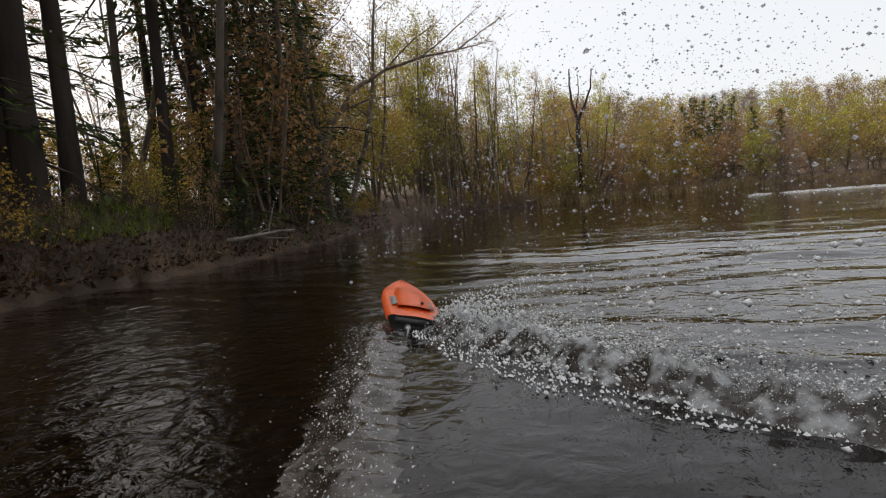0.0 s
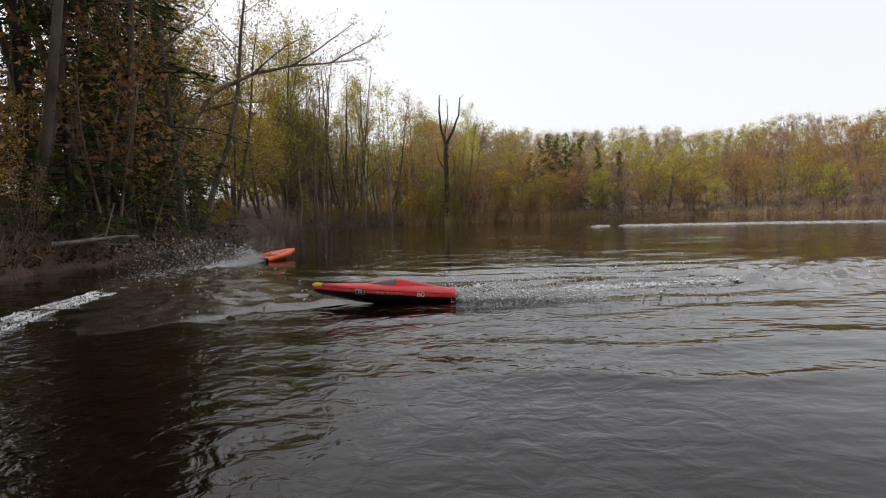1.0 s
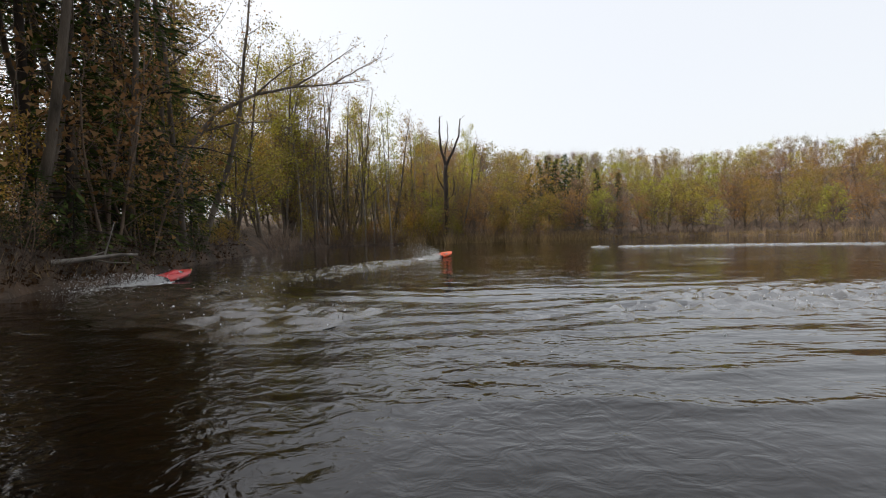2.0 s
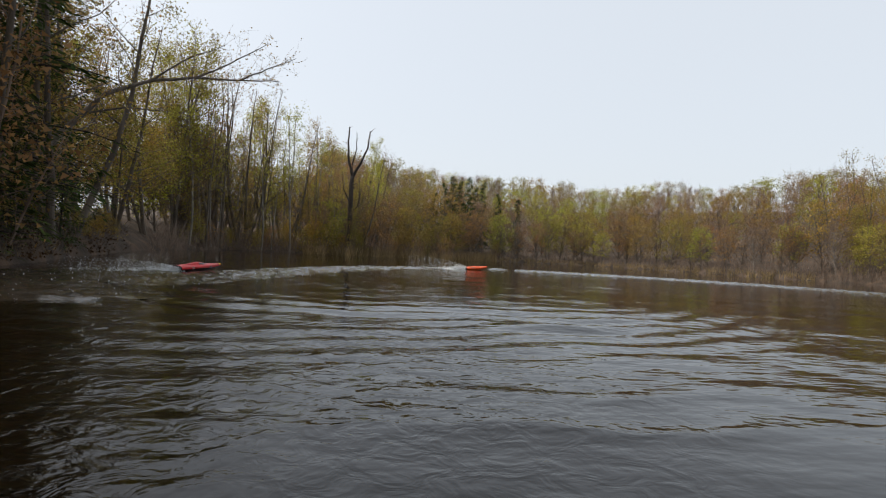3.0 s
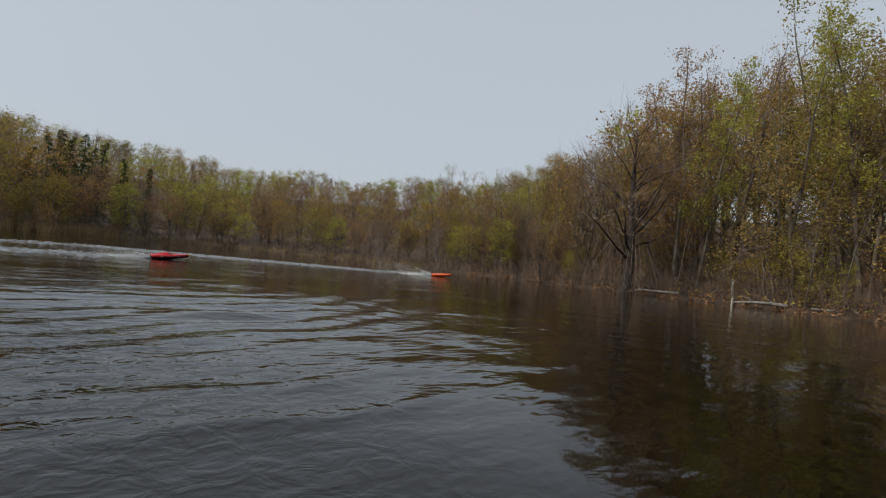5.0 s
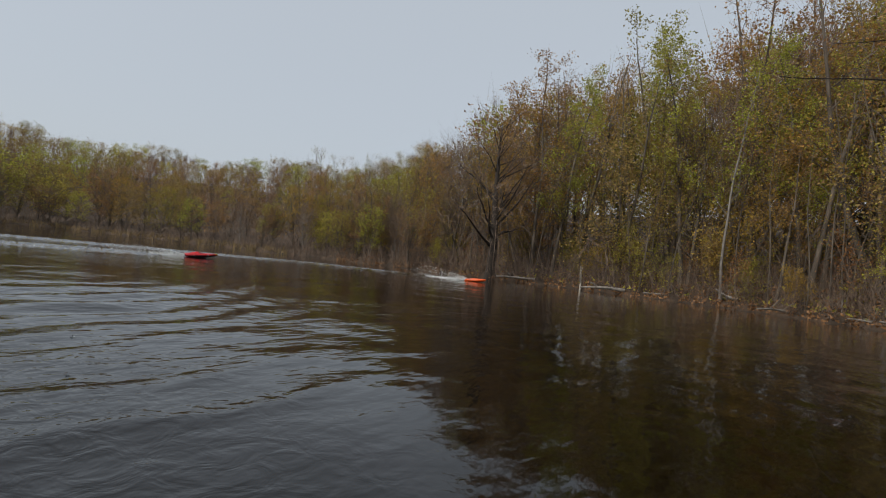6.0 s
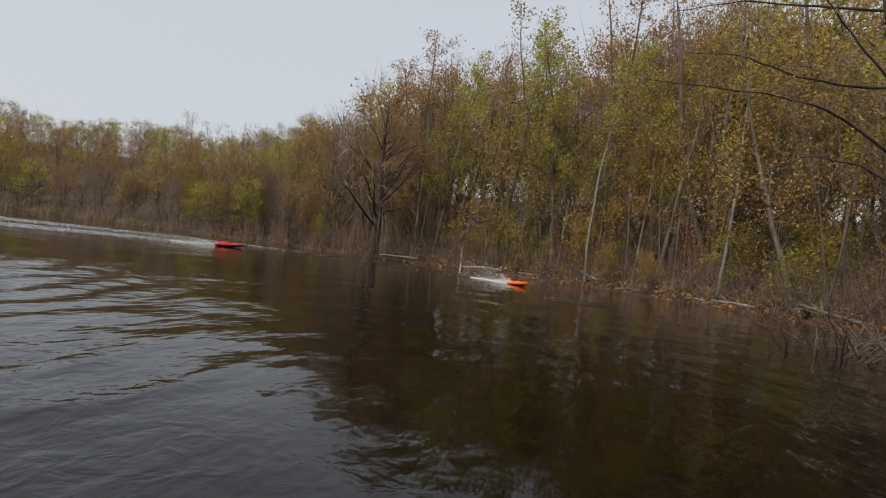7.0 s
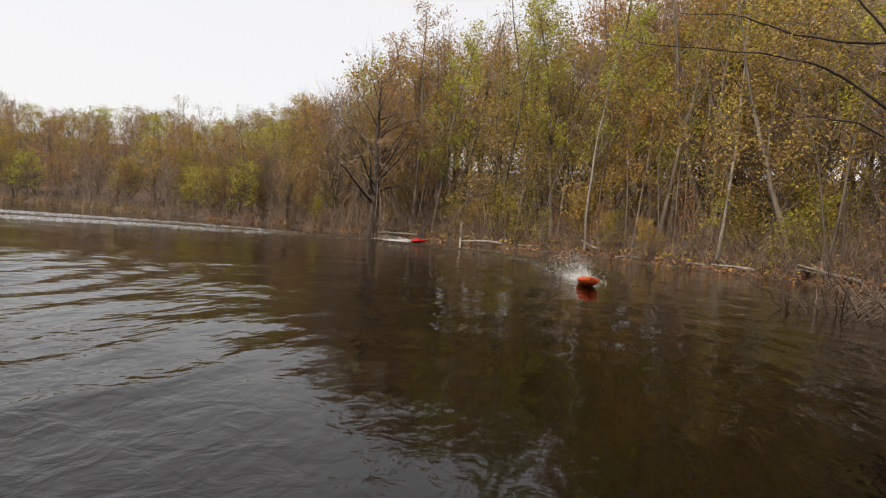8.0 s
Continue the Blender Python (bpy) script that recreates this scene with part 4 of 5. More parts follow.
def build_boat(name, length, beam, deck_m, label, canopy, marks):
    root = new(name)
    S = [i / 22 for i in range(23)]
    bottom, top = [], []
    for s in S:
        x = (s - 0.5) * length
        w = max(hull_width(s, beam), 0.004)
        lift = 0.11 * length * 0.55 * max(0, (s - 0.45) / 0.55) ** 2
        keel = -0.035 + lift * 1.25
        chine = 0.012 + lift * 0.85
        edge = 0.058 + 0.018 * s
        cw = w * 0.86
        bottom.append([(x, -w, edge), (x, -w * 0.99, edge - 0.012), (x, -cw, min(chine, edge - 0.014)), (x, -cw * 0.5, (min(chine, edge - 0.014) + keel) / 2 - 0.004), (x, 0, min(keel, edge - 0.016)),
                       (x, cw * 0.5, (min(chine, edge - 0.014) + keel) / 2 - 0.004), (x, cw, min(chine, edge - 0.014)), (x, w * 0.99, edge - 0.012), (x, w, edge)])
        crown = edge + (0.034 if canopy else 0.02) * math.sin(math.pi * min(1, 0.25 + s * 0.75)) ** 0.8 + 0.004
        side = w * 1.02
        top.append([(x, -side, edge - 0.022), (x, -side, edge + 0.004), (x, -w * 0.9, edge + 0.014), (x, -w * 0.55, crown - 0.004), (x, -w * 0.2, crown), (x, w * 0.2, crown), (x, w * 0.55, crown - 0.004),
                    (x, w * 0.9, edge + 0.014), (x, side, edge + 0.004), (x, side, edge - 0.022)])
    part("hull", loft(bottom), BLACK if canopy else ORANGE, root, "black planing hull bottom" if canopy else "orange planing hull")
    deck = part("deck", loft(top), deck_m, root)
    # transom closes the stern
    bm = bmesh.new()
    ring = [bm.verts.new((-length / 2 + 0.001, y, z)) for _, y, z in bottom[0] + top[0][::-1]]
    bm.faces.new(ring)
    part("transom", bm, BLACK, root, "black flat transom", False)
    w0 = hull_width(0, beam)
    for sy in (-1, 1):
        part("trim_tab", block((0.05, 0.05, 0.004), (-length / 2 - 0.024, sy * w0 * 0.55, -0.004), 0.001), SILVER, root, "small aluminium trim tab")
    rudder = part("rudder", block((0.028, 0.006, 0.11), (-length / 2 - 0.055, 0.035, -0.01), 0.002), SILVER, root, "aluminium rudder blade")
    part("bracket", block((0.05, 0.022, 0.02), (-length / 2 - 0.03, 0.035, 0.03), 0.003), SILVER, rudder)
    bm = bmesh.new()
    bmesh.ops.create_cone(bm, cap_ends=True, segments=10, radius1=0.005, radius2=0.005, depth=0.09, matrix=Matrix.Translation((-length / 2 - 0.04, 0, -0.02)) @ Matrix.Rotation(radians(90), 4, "Y"))
    shaft = part("propeller_shaft", bm, SILVER, root)
    bm = bmesh.new()
    for k in range(2):
        bmesh.ops.create_cube(bm, size=1, matrix=Matrix.Translation((-length / 2 - 0.085, 0, -0.02)) @ Matrix.Rotation(math.pi * k, 4, "X") @ Matrix.Translation((0, 0, 0.017)) @ Matrix.Rotation(0.6, 4, "Z") @ Matrix.Diagonal((0.004, 0.02, 0.03, 1)))
    part("propeller", bm, SILVER, shaft)
    if canopy:
        nose = []
        for s in (0.94, 0.97, 0.99, 1.012):
            x = (s - 0.5) * length
            w = max(hull_width(min(s, 0.995), beam), 0.006) * 1.06 + (0.004 if s < 1 else -0.002)
            nose.append([(x, w * math.cos(q), 0.078 + 0.016 * math.sin(q) * (1 if s < 1 else 0.4)) for q in [2 * math.pi * i / 12 for i in range(13)]])
        part("bow_bumper", loft(nose), YELLOW, root, "yellow rubber bow tip")
        # cockpit cowl with a long tail
        cowl = []
        for i in range(15):
            u = i / 14
            x = length * (0.17 - 0.53 * u)
            hgt = 0.088 + 0.05 * (math.sin(math.pi * min(1, u / 0.62) / 2) if u < 0.45 else 1.0 - 0.85 * ((u - 0.45) / 0.55) ** 1.2)
            ww = 0.02 + 0.05 * math.sin(math.pi * min(1.0, 0.12 + u * 0.8))
            cowl.append([(x, -ww, 0.078), (x, -ww * 0.85, (0.078 + hgt) / 2 + 0.008), (x, -ww * 0.45, hgt), (x, 0, hgt + 0.004), (x, ww * 0.45, hgt), (x, ww * 0.85, (0.078 + hgt) / 2 + 0.008), (x, ww, 0.078)])
        cow = part("canopy", loft(cowl), RED, root, "red cockpit cowl")
        for sy in (-1, 1):
            win = []
            for i in range(7):
                u = 0.1 + 0.38 * i / 6
                x = length * (0.17 - 0.53 * u)
                ww = 0.02 + 0.05 * math.sin(math.pi * min(1.0, 0.12 + u * 0.8))
                hgt = 0.088 + 0.05 * (math.sin(math.pi * min(1, u / 0.62) / 2) if u < 0.45 else 1.0)
                mid = (0.078 + hgt) / 2 + 0.008
                win.append([(x, sy * (ww * 0.95 + 0.002), mid - 0.012), (x, sy * (ww * 0.86 + 0.002), mid), (x, sy * (ww * 0.5 + 0.003), hgt - 0.002)])
            part("side_window", loft(win), SMOKE, cow, "dark smoked side window")
        for sy in (-1, 1):
            yw = sy * (hull_width(0.24, beam) * 1.02 + 0.0015)
            flip = 0 if sy < 0 else 180
            lettering("80", 0.05, pose(-0.26 * length, yw, 0.05, 90, 0, flip), WHITE, root, "side_number")
            plate = part("number_panel", block((0.06, 0.002, 0.034), (0.16 * length, sy * (hull_width(0.66, beam) * 1.02 + 0.001), 0.055), 0.0005, Matrix.Rotation(-sy * 0.13, 4, "Z")), WHITE, root, "white racing number panel")
            part("panel_field", block((0.052, 0.002, 0.026), (0.16 * length, sy * (hull_width(0.66, beam) * 1.02 + 0.003), 0.055), 0.0005, Matrix.Rotation(-sy * 0.13, 4, "Z")), BLACK, plate, "black number field")
            lettering("10", 0.03, pose(0.16 * length, sy * (hull_width(0.66, beam) * 1.02 + 0.0052), 0.055, 90, 0, flip - sy * 7), WHITE, plate, "panel_number")
            stripe = []
            for i in range(19):
                s = 0.04 + 0.9 * i / 18
                w = hull_width(s, beam) * 1.025 + 0.001
                z = 0.058 + 0.018 * s
                stripe.append([((s - 0.5) * length, sy * w, z - 0.001), ((s - 0.5) * length, sy * (w + 0.003), z + 0.001), ((s - 0.5) * length, sy * w, z + 0.003)])
            part("rub_rail", loft(stripe), BLACK, root, "thin dark rub rail")
            for k in range(6):
                part("name_bar", block((0.022, 0.001, 0.016), (-0.13 * length + 0.03 * k, sy * (hull_width(0.45, beam) * 1.02 + 0.001), 0.052), 0.0003), PINK, root, "faded lettering bar")
    else:
        # flat hatch taped down along its edges
        hatch = []
        for i in range(8):
            x = length * (-0.36 + 0.5 * i / 7)
            w = 0.3 * beam * (1 - 0.25 * max(0, i - 4) / 3)
            z = 0.094 + 0.006 * math.sin(math.pi * i / 7)
            hatch.append([(x, -w, z - 0.02), (x, -w * 0.96, z), (x, 0, z + 0.006), (x, w * 0.96, z), (x, w, z - 0.02)])
        ht = part("hatch", loft(hatch), ORANGE, root, "orange deck hatch")
        for sy in (-1, 1):
            part("tape_strip", block((0.2 * length, 0.03, 0.002), (-0.22 * length, sy * beam * 0.34, 0.088), 0.0006, Matrix.Rotation(-sy * 0.5, 4, "X")), GREYTAPE, root, "grey tape strip")
        part("latch", block((0.02, 0.014, 0.012), (-0.3 * length, -0.04, 0.108), 0.003), BLACK, ht, "small black latch")
        part("stern_plate", block((0.006, beam * 0.7, 0.03), (-length / 2 - 0.003, 0, 0.05), 0.001), BLACK, root)
    return tagged(root, label, "model boat", "racing model boats")


red_boat = build_boat("model_boat", 0.92, 0.25, RED, "red model speedboat with black hull and dark cockpit windows", True, True)
orange_boat = build_boat("model_boat", 0.82, 0.27, ORANGE, "bright orange flat-decked model speedboat throwing spray", False, False)


# ---- wakes and spray ----
def drop(V, F, p, r, stretch=1.0):
    i = len(V)
    x, y, z = p
    V.extend(((x + r * stretch, y, z), (x - r, y, z), (x, y + r, z), (x, y - r, z), (x, y, z + r), (x, y, z - r)))
    for a, b, c in ((0, 2, 4), (2, 1, 4), (1, 3, 4), (3, 0, 4), (2, 0, 5), (1, 2, 5), (3, 1, 5), (0, 3, 5)):
        F.append((i + a, i + b, i + c))


def foam_mesh(seed, width, n, length=0.62, big=1.0, high=0.012):
    rng = np.random.default_rng(seed)
    V, F = [], []
    for _ in range(n):
        band = rng.choice((-1, 0, 0, 1))
        y = band * width * 0.8 + rng.normal() * width * (0.34 if band == 0 else 0.14)
        r = min(0.017, math.exp(rng.normal(math.log(0.0048), 0.5))) * big
        x, turn, s = rng.uniform(-0.55, 0.55) * length, rng.uniform(0, 6.28), rng.uniform(1.0, 2.6)
        i = len(V)
        for k in range(4):
            a = turn + 2 * math.pi * k / 4
            q = rng.uniform(0.6, 1.2) * r
            V.append((x + s * q * math.cos(a), y + q * math.sin(a), -0.004))
        V.append((x, y, 0.002 + high * rng.uniform(0, 1) ** 2))
        for k in range(4):
            F.append((i + k, i + (k + 1) % 4, i + 4))
    me = bpy.data.meshes.new("wake_foam")
    me.from_pydata(V, [], F)
    me.materials.append(FOAM)
    me.polygons.foreach_set("use_smooth", [True] * len(me.polygons))
    return me


FRESH = [foam_mesh(60 + i, 0.12, 170, high=0.006, big=1.25) for i in range(4)]


def churn_mesh(seed, width, length, high, flecks):
    """A stretch of broken water behind a boat: steep little waves that sink away at the edges, with a few flecks of foam."""
    rng = np.random.default_rng(seed)
    nx, ny = 11, 19
    V, F, slots = [], [], []
    for i in range(nx):
        for k in range(ny):
            u, v = 2 * i / (nx - 1) - 1, 2 * k / (ny - 1) - 1
            edge = (1 - abs(u) ** 4) * (1 - v * v) ** 0.7
            V.append((u * length / 2, v * width / 2 + rng.normal() * 0.012, -0.012 + edge * (0.01 + high * rng.uniform(0, 1) ** 1.5)))
    for i in range(nx - 1):
        for k in range(ny - 1):
            a = i * ny + k
            F.append((a, a + ny, a + ny + 1, a + 1))
    slots += [0] * len(F)
    for _ in range(flecks):
        p = np.array((rng.uniform(-0.5, 0.5) * length, rng.normal() * width * 0.2, rng.uniform(0.004, 0.012)))
        leaf(V, F, rng, p, math.exp(rng.normal(math.log(0.011), 0.4)))
        slots.append(1)
    me = bpy.data.meshes.new("wake_foam")
    me.from_pydata(V, [], F)
    me.materials.append(CHURN)
    me.materials.append(FOAM)
    me.polygons.foreach_set("material_index", slots)
    me.polygons.foreach_set("use_smooth", [q == 0 for q in slots])
    return me


OLD = [churn_mesh(70 + i, 1.7, 0.8, 0.05, 90) for i in range(4)]

# the ways of the two boats: seconds, x, y, lean to the right in degrees
ORANGE_WAY = [(-2, 9.6, -0.2, 0), (-1.4, 7, 0.2, 0), (-0.9, 4, 1.2, 4), (-0.5, 1.5, 1.25, 10), (-0.25, 0.1, 1.5, 14), (0, -0.92, 2.66, 16), (0.1, -1.12, 3.03, 14), (0.2, -1.37, 3.41, 12), (0.3, -1.68, 3.84, 8), (0.4, -2.02, 4.44, 6),
              (0.5, -2.4, 5.14, 10), (0.6, -2.68, 5.8, 10), (0.8, -2.7, 6.9, 8), (1, -2.38, 7.72, 5), (1.2, -2, 8.85, 5), (1.7, -0.78, 12.34, 6), (2.3, 0.96, 16.06, 8), (2.5, 1.76, 16.9, 10),
              (3, 4.64, 18.54, 10), (3.5, 7.32, 17.93, 8), (4, 10.37, 16.96, 4), (4.5, 12.93, 15.98, 4), (5, 15.98, 14.76, 8), (5.5, 17.6, 11.97, 10), (6, 18.25, 8.56, 8), (6.5, 17.39, 5.02, 10), (7, 15.2, 2.14, 12),
              (7.5, 12.5, 0.61, 12), (8, 7.3, 0.1, 2)]
RED_WAY = [(-1, 14.5, 3.4, 0), (-0.4, 10.4, 4.4, 0), (0.2, 6.2, 4.55, 0), (0.6, 3.12, 4.4, 0), (0.8, 1.35, 3.95, 0), (1, -0.4, 3.5, 2), (1.2, -1.5, 4, 10), (1.5, -2.95, 5.6, 14), (1.9, -3.9, 7.6, 14), (2.3, -3.75, 8.75, 10),
           (2.5, -3.45, 9.05, 8), (3, -2.52, 10.29, 6), (3.5, -1.32, 11.88, 4), (4, 0.56, 12.47, 4), (4.5, 2.31, 12.62, 4), (5, 4.9, 13.11, 3), (5.5, 7.46, 13.03, 3), (6.5, 11.66, 12.19, 4), (7, 13.6, 10.6, 6), (7.5, 17.2, 9.4, 6), (8, 21.2, 7.2, 6)]


# the sheet of spray that runs out to the bank, and the seam between
BANK_WAVE = [(0.2, -2.3, 2.4, 0), (0.3, -2.62, 3.3, 0), (0.42, -2.75, 4.1, 0), (0.58, -2.95, 5.2, 0), (0.75, -2.95, 6.1, 0), (0.95, -2.65, 7.2, 0)]
# the lap before, whose wake still lies on the far water
LAST_LAP = [(-6, 6, 20.5, 0), (-5, 11, 18.5, 0), (-4.4, 14, 16, 0), (-3.8, 15.5, 12.5, 0), (-3.2, 14, 9, 0), (-2.7, 10.5, 6.2, 0), (-2.2, 7.5, 5.2, 0)]
SEAM_WAVE = [(0.05, -0.78, 0.85, 0), (0.15, -1.1, 1.35, 0), (0.25, -1.4, 1.82, 0), (0.33, -1.62, 2.25, 0), (0.42, -1.85, 2.9, 0)]


def along(way, t):
    """Place, heading and lean of a boat at t, smoothly between its stations."""
    T = [w[0] for w in way]
    t = min(max(t, T[0]), T[-1])

    def xy(u):
        u = min(max(u, T[0]), T[-1])
        i = max(0, min(len(T) - 2, int(np.searchsorted(T, u, "right")) - 1))
        f = (u - T[i]) / (T[i + 1] - T[i])

        def slope(k, c):
            a, b = max(k - 1, 0), min(k + 1, len(T) - 1)
            return (way[b][c] - way[a][c]) / (T[b] - T[a])
        h = T[i + 1] - T[i]
        out = []
        for c in (1, 2, 3):
            out.append((2 * f**3 - 3 * f**2 + 1) * way[i][c] + (f**3 - 2 * f**2 + f) * h * slope(i, c) + (3 * f**2 - 2 * f**3) * way[i + 1][c] + (f**3 - f**2) * h * slope(i + 1, c))
        return out
    x, y, lean_ = xy(t)
    a, b = xy(t - 0.09), xy(t + 0.09)
    return x, y, math.degrees(math.atan2(b[1] - a[1], b[0] - a[0])), lean_


TENTHS = sorted({round(0.1 * i, 2) for i in range(81)})


def plume(seed, n, length, height, side, label):
    """The spray behind a boat, in its own space: dense white at the stern, thinning to single drops."""
    rng = np.random.default_rng(seed)
    V, F, M = [], [], []
    for _ in range(n):
        u = rng.uniform(0, 1) ** 1.5
        top = height * (0.12 + 0.88 * u ** 0.8) * rng.uniform(0, 1) ** 2.4 * (1.25 - 0.5 * u)
        r = math.exp(rng.normal(math.log(0.0025), 0.5)) * (1.25 - 0.5 * u)
        drop(V, F, (-0.45 - u * length, side * u * length * 0.25 + rng.normal() * (0.04 + 0.2 * u), 0.02 + top), r, 1.8)
    for _ in range(n // 2):
        u = rng.uniform(0, 1)
        drop(V, F, (-0.4 - u * 1.0, rng.normal() * (0.05 + 0.09 * u), abs(rng.normal()) * 0.05 * (1.2 - u)), math.exp(rng.normal(math.log(0.0033), 0.4)), 1.6)
    ob = mesh_object("spray", V, F, FOAM, None, True)
    return tagged(ob, label, "spray", kind="stuff")


orange_spray = plume(81, 6500, 2.2, 0.55, -0.5, "white spray thrown up behind the orange boat")
red_spray = plume(82, 4000, 1.8, 0.28, 0.1, "low white spray behind the red boat")

# drops hanging in the air over the near water at the start, falling
splashes = []
for i in range(12):
    rng = np.random.default_rng(90 + i)
    V, F = [], []
    for _ in range(520):
        r = math.exp(rng.normal(math.log(0.0022), 0.5))
        drop(V, F, rng.normal(size=3) * (0.45, 0.4, 0.28), r, rng.uniform(1, 1.6))
    ob = mesh_object("splash_drops", V, F, DROPS, None, True)
    splashes.append(tagged(ob, "cloud of glittering water drops in the air", "splash", "splashes of the passing boat", "stuff"))


def wave_wall(seed, pts, height, width, flecks, body, label):
    """A torn ridge of water thrown up beside the boat, with broken white flecks along its crest."""
    rng = np.random.default_rng(seed)
    P = [np.array((x, y, 0.0)) for x, y in pts]
    n, m = 90, 15
    V, F, slots = [], [], []
    crest = []
    for i in range(n):
        g = (len(P) - 1) * i / (n - 1)
        j = min(int(g), len(P) - 2)
        q = P[j] + (P[j + 1] - P[j]) * (g - j)
        side = unit(np.cross(P[j + 1] - P[j], UP))
        end = min(1, 6 * i / n + 0.15, 6 * (n - 1 - i) / n)
        h = height * end * (0.55 + 0.5 * noise.noise((i * 0.21, seed, 0)) + rng.uniform(0, 0.35))
        crest.append((q, side, h))
        for k in range(m):
            v = 2 * k / (m - 1) - 1
            z = h * math.exp(-(v * 2.1) ** 2) + rng.normal() * 0.006 * (1 - abs(v)) - 0.02 * abs(v) ** 3
            V.append(tuple(q + side * (v * width + 0.02 * noise.noise((i * 0.3, v * 3, seed))) + UP * z))
    for i in range(n - 1):
        for k in range(m - 1):
            a = i * m + k
            F.append((a, a + m, a + m + 1, a + 1))
    slots += [0] * len(F)
    for _ in range(flecks):
        q, side, h = crest[int(rng.integers(0, n - 1))]
        v = rng.normal() * 0.38
        p = q + side * v * width + rng.normal(size=3) * 0.012 + UP * (h * math.exp(-(v * 2.1) ** 2) + abs(rng.normal()) * 0.02 * h / height)
        leaf(V, F, rng, p, math.exp(rng.normal(math.log(0.0036), 0.5)), 0.6)
        slots.append(1)
    ob = mesh_object("wave", V, F, [body, FOAM], None, False, slots)
    ob.data.polygons.foreach_set("use_smooth", [q == 0 for q in slots])
    return tagged(ob, label, "wave", kind="stuff")


ridge = wave_wall(61, [(-0.78, 2.5), (-0.5, 2.2), (-0.26, 2.0), (0.1, 1.66), (0.36, 1.45), (0.62, 1.27), (0.95, 1.1)], 0.1, 0.15, 14000, FROTH, "torn ridge of water with white spray beside the boat's track")
sheet = wave_wall(62, [(-0.98, 2.45), (-0.84, 2.0), (-0.7, 1.55), (-0.58, 1.15), (-0.45, 0.8)], 0.04, 0.2, 3500, CHURN, "broken sheet of foam thrown towards the bank")


def ride(boat, spray, way, trim, early=()):
    """early: headings of a boat that skids, (seconds, degrees), until it runs true."""
    rows, wet = [], []
    for t in TENTHS:
        x, y, h, ln = along(way, t)
        if early and t < early[-1][0]:
            h = float(np.interp(t, [e[0] for e in early], [e[1] for e in early]))
        bob = 0.006 * math.sin(9 * t) + 0.004 * math.sin(23 * t)
        rows.append((t, pose(x, y, 0.022 + bob, 0, 0, h) @ pose(0, 0, 0, ln, -trim + 0.6 * math.sin(11 * t), 0)))
        if t < 0.35 and early:
            h = float(np.interp(t, (0, 0.2, 0.35), (138, 112, 80)))
        wet.append((t, pose(x, y, 0.0, 0, 0, h)))
    walk(boat, rows)
    walk(spray, wet)


NARROW = [foam_mesh(85 + i, 0.035, 170, length=0.36, high=0.003, big=0.36) for i in range(4)]
THIN = [foam_mesh(75 + i, 0.12, 300, length=0.5, high=0.003, big=0.5) for i in range(4)]


def lay_foam(way, t0, t1, every, thin=0.0, lasting=0.0, worn=None):
    """Foam rises where the boat has just passed, spreads as a second, looser sheet and settles."""
    t, k = t0, 0
    while t < t1:
        x, y, h, _ = along(way, t)
        near = math.hypot(x, y) < 3.6
        for meshes, delay, life in ((OLD, 0.0, lasting - t),) if lasting else ((worn or THIN, 0.02, thin or 0.5),) if thin or near else ((FRESH, 0.06, float(np.interp(math.hypot(x, y), (2, 4, 12), (0.25, 0.5, 0.9)))), (OLD, 0.25, float(np.interp(math.hypot(x, y), (2, 4, 12), (0.2, 0.8, 3.2))))):
            ob = new("wake_foam", meshes[k % 4])
            tagged(ob, "streak of white foam trailing on the water behind a boat", "foam", "wakes of the boats", "stuff")
            up, down = pose(x, y, 0.007, 0, 0, h), pose(x, y, -0.16, 0, 0, h)
            s, e = t + delay, t + delay + life
            e = e if e <= 0 else max(e, 0.12)
            rows = [(0.0, up if s <= 0 < e else down)]
            if 0 < s < 7.9:
                rows += [(s, down), (min(s + 0.07, 7.95), up)]
                e = max(e, s + 0.12)
            if 0 < e < 7.5:
                rows += [(e, up), (e + 0.4, down)]
            last = up if s < 8 and e > 8 else rows[-1][1]
            rows.append((8.0, last))
            walk(ob, rows)
        t += every(x, y, t)
        k += 1


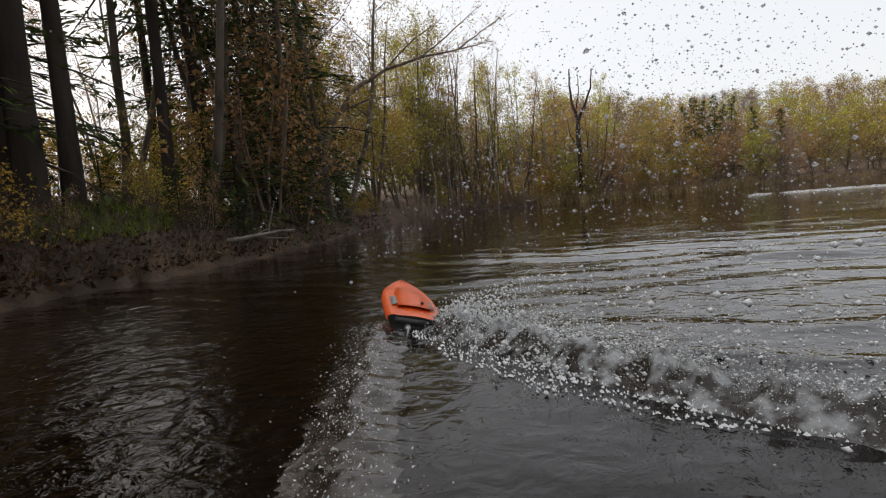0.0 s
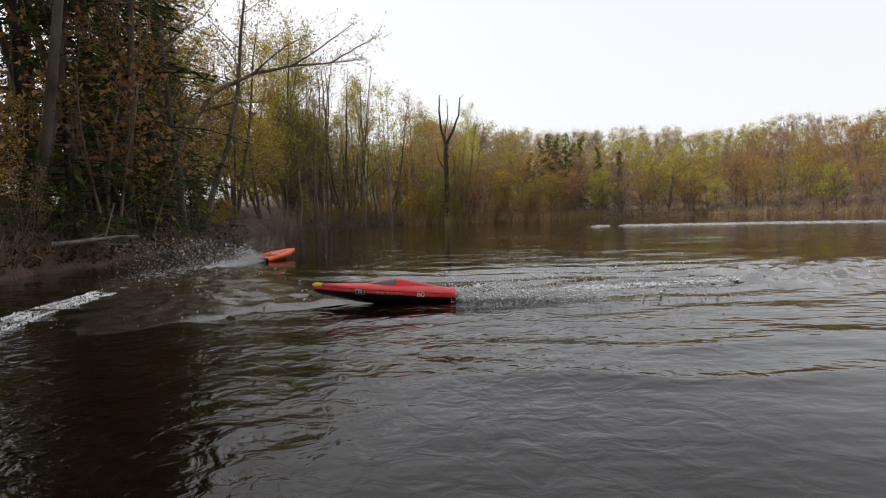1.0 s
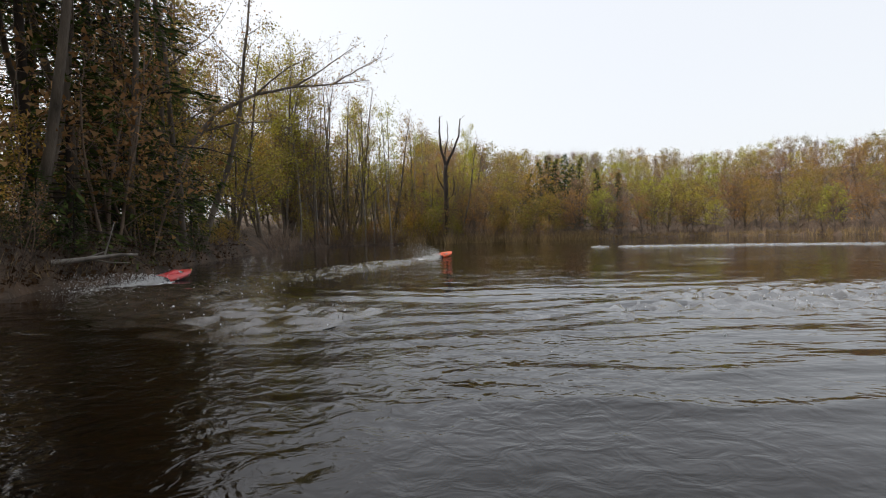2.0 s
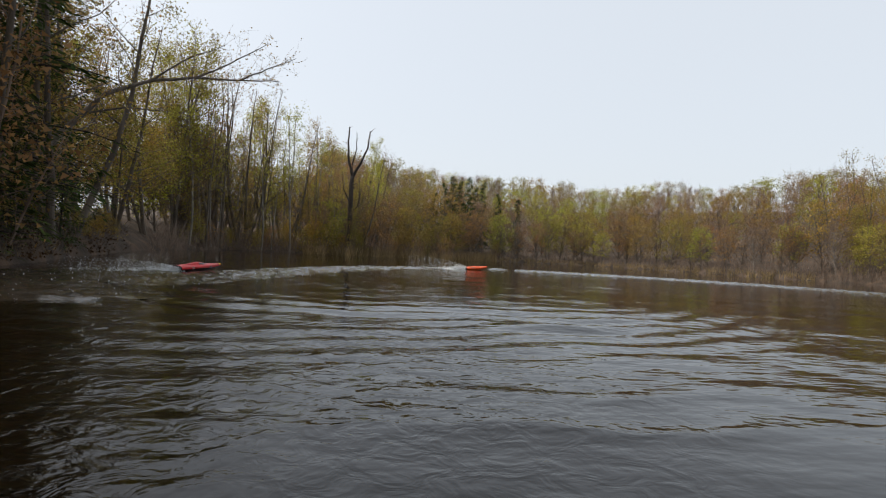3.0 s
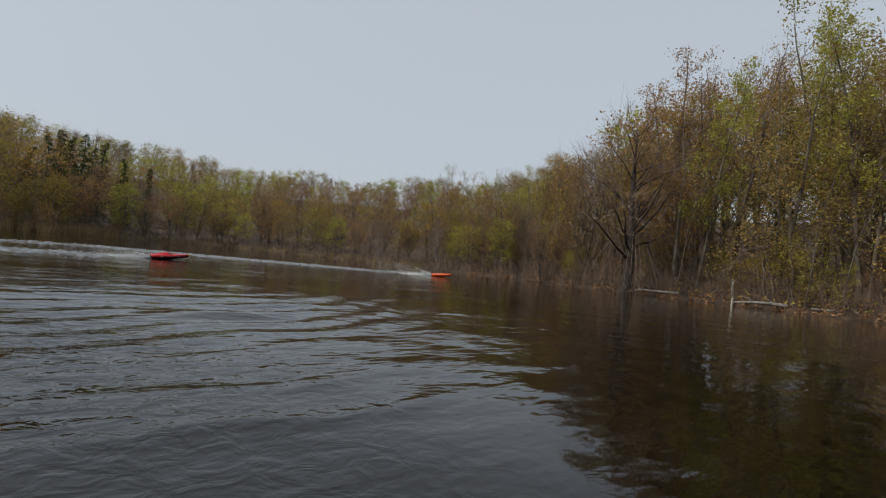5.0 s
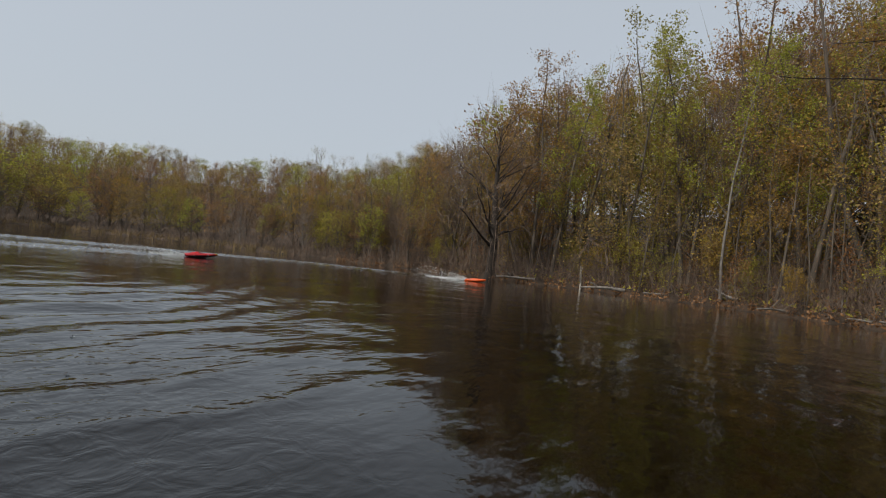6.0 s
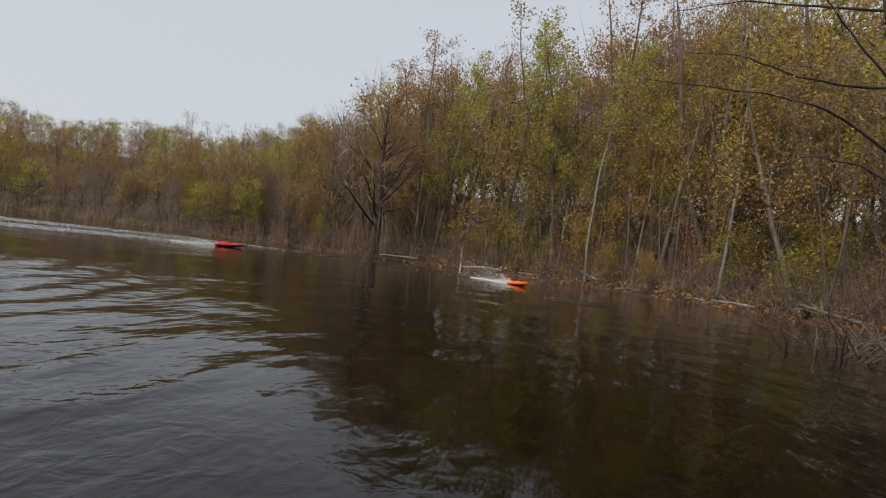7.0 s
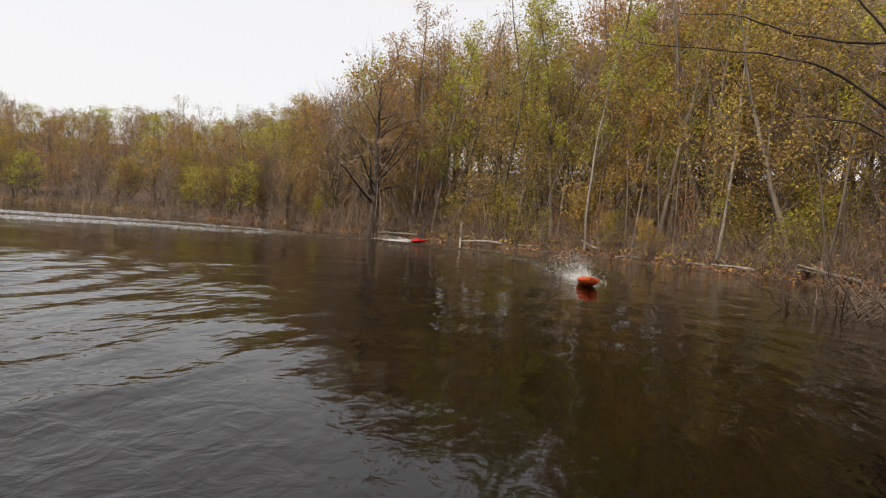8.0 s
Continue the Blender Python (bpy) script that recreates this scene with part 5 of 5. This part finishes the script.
def spacing(way, step=0.42):
    def every(x, y, t):
        a, b = along(way, t - 0.05), along(way, t + 0.05)
        v = max(2.0, math.hypot(b[0] - a[0], b[1] - a[1]) / 0.1)
        return step / v
    return every


def motions():
    ride(orange_boat, orange_spray, ORANGE_WAY, 4.0, ((0.0, 113), (0.1, 106), (0.2, 98), (0.35, 80), (0.6, 76), (1.0, 72), (1.3, 68)))
    ride(red_boat, red_spray, RED_WAY, 3.0)
    lay_foam(ORANGE_WAY, -1.9, 7.9, spacing(ORANGE_WAY))
    lay_foam(RED_WAY, -0.9, 7.9, spacing(RED_WAY))
    lay_foam(LAST_LAP, -6.0, -2.2, spacing(LAST_LAP, 0.5), 0.0, 3.0)
    lay_foam(BANK_WAVE, 0.2, 0.95, spacing(BANK_WAVE, 0.24), 0.85)
    lay_foam(SEAM_WAVE, 0.05, 0.42, spacing(SEAM_WAVE, 0.2), 0.4, 0.0, NARROW)
    walk(ridge, [(0.0, pose(0, 0, 0)), (0.15, pose(0.02, -0.06, -0.02)), (0.35, pose(0.04, -0.12, -0.2)), (8.0, pose(0.04, -0.12, -0.25))])
    walk(sheet, [(0.0, pose(0, 0, 0)), (0.15, pose(-0.08, 0, -0.005)), (0.4, pose(-0.2, 0, -0.15)), (8.0, pose(-0.2, 0, -0.2))])
    rng = np.random.default_rng(99)
    for i, ob in enumerate(splashes):
        x, y, z = rng.uniform(-0.7, 1.5), rng.uniform(1.7, 3.6), rng.uniform(0.5, 1.1)
        vx, vy, vz = rng.uniform(-0.9, 0.1), rng.uniform(-0.2, 0.6), rng.uniform(-0.3, 1.2)
        rows = []
        for t in [0.1 * q for q in range(13)]:
            rows.append((t, pose(x + vx * t, y + vy * t, max(-0.9, z + vz * t - 4.9 * t * t))))
        rows.append((8.0, rows[-1][1]))
        walk(ob, rows)
    # the ripples drift slowly with the breeze
    walk(water, [(0.0, pose(0, 0, 0)), (4.0, pose(0.35, -0.25, 0)), (8.0, pose(0.7, -0.5, 0))])


motions()
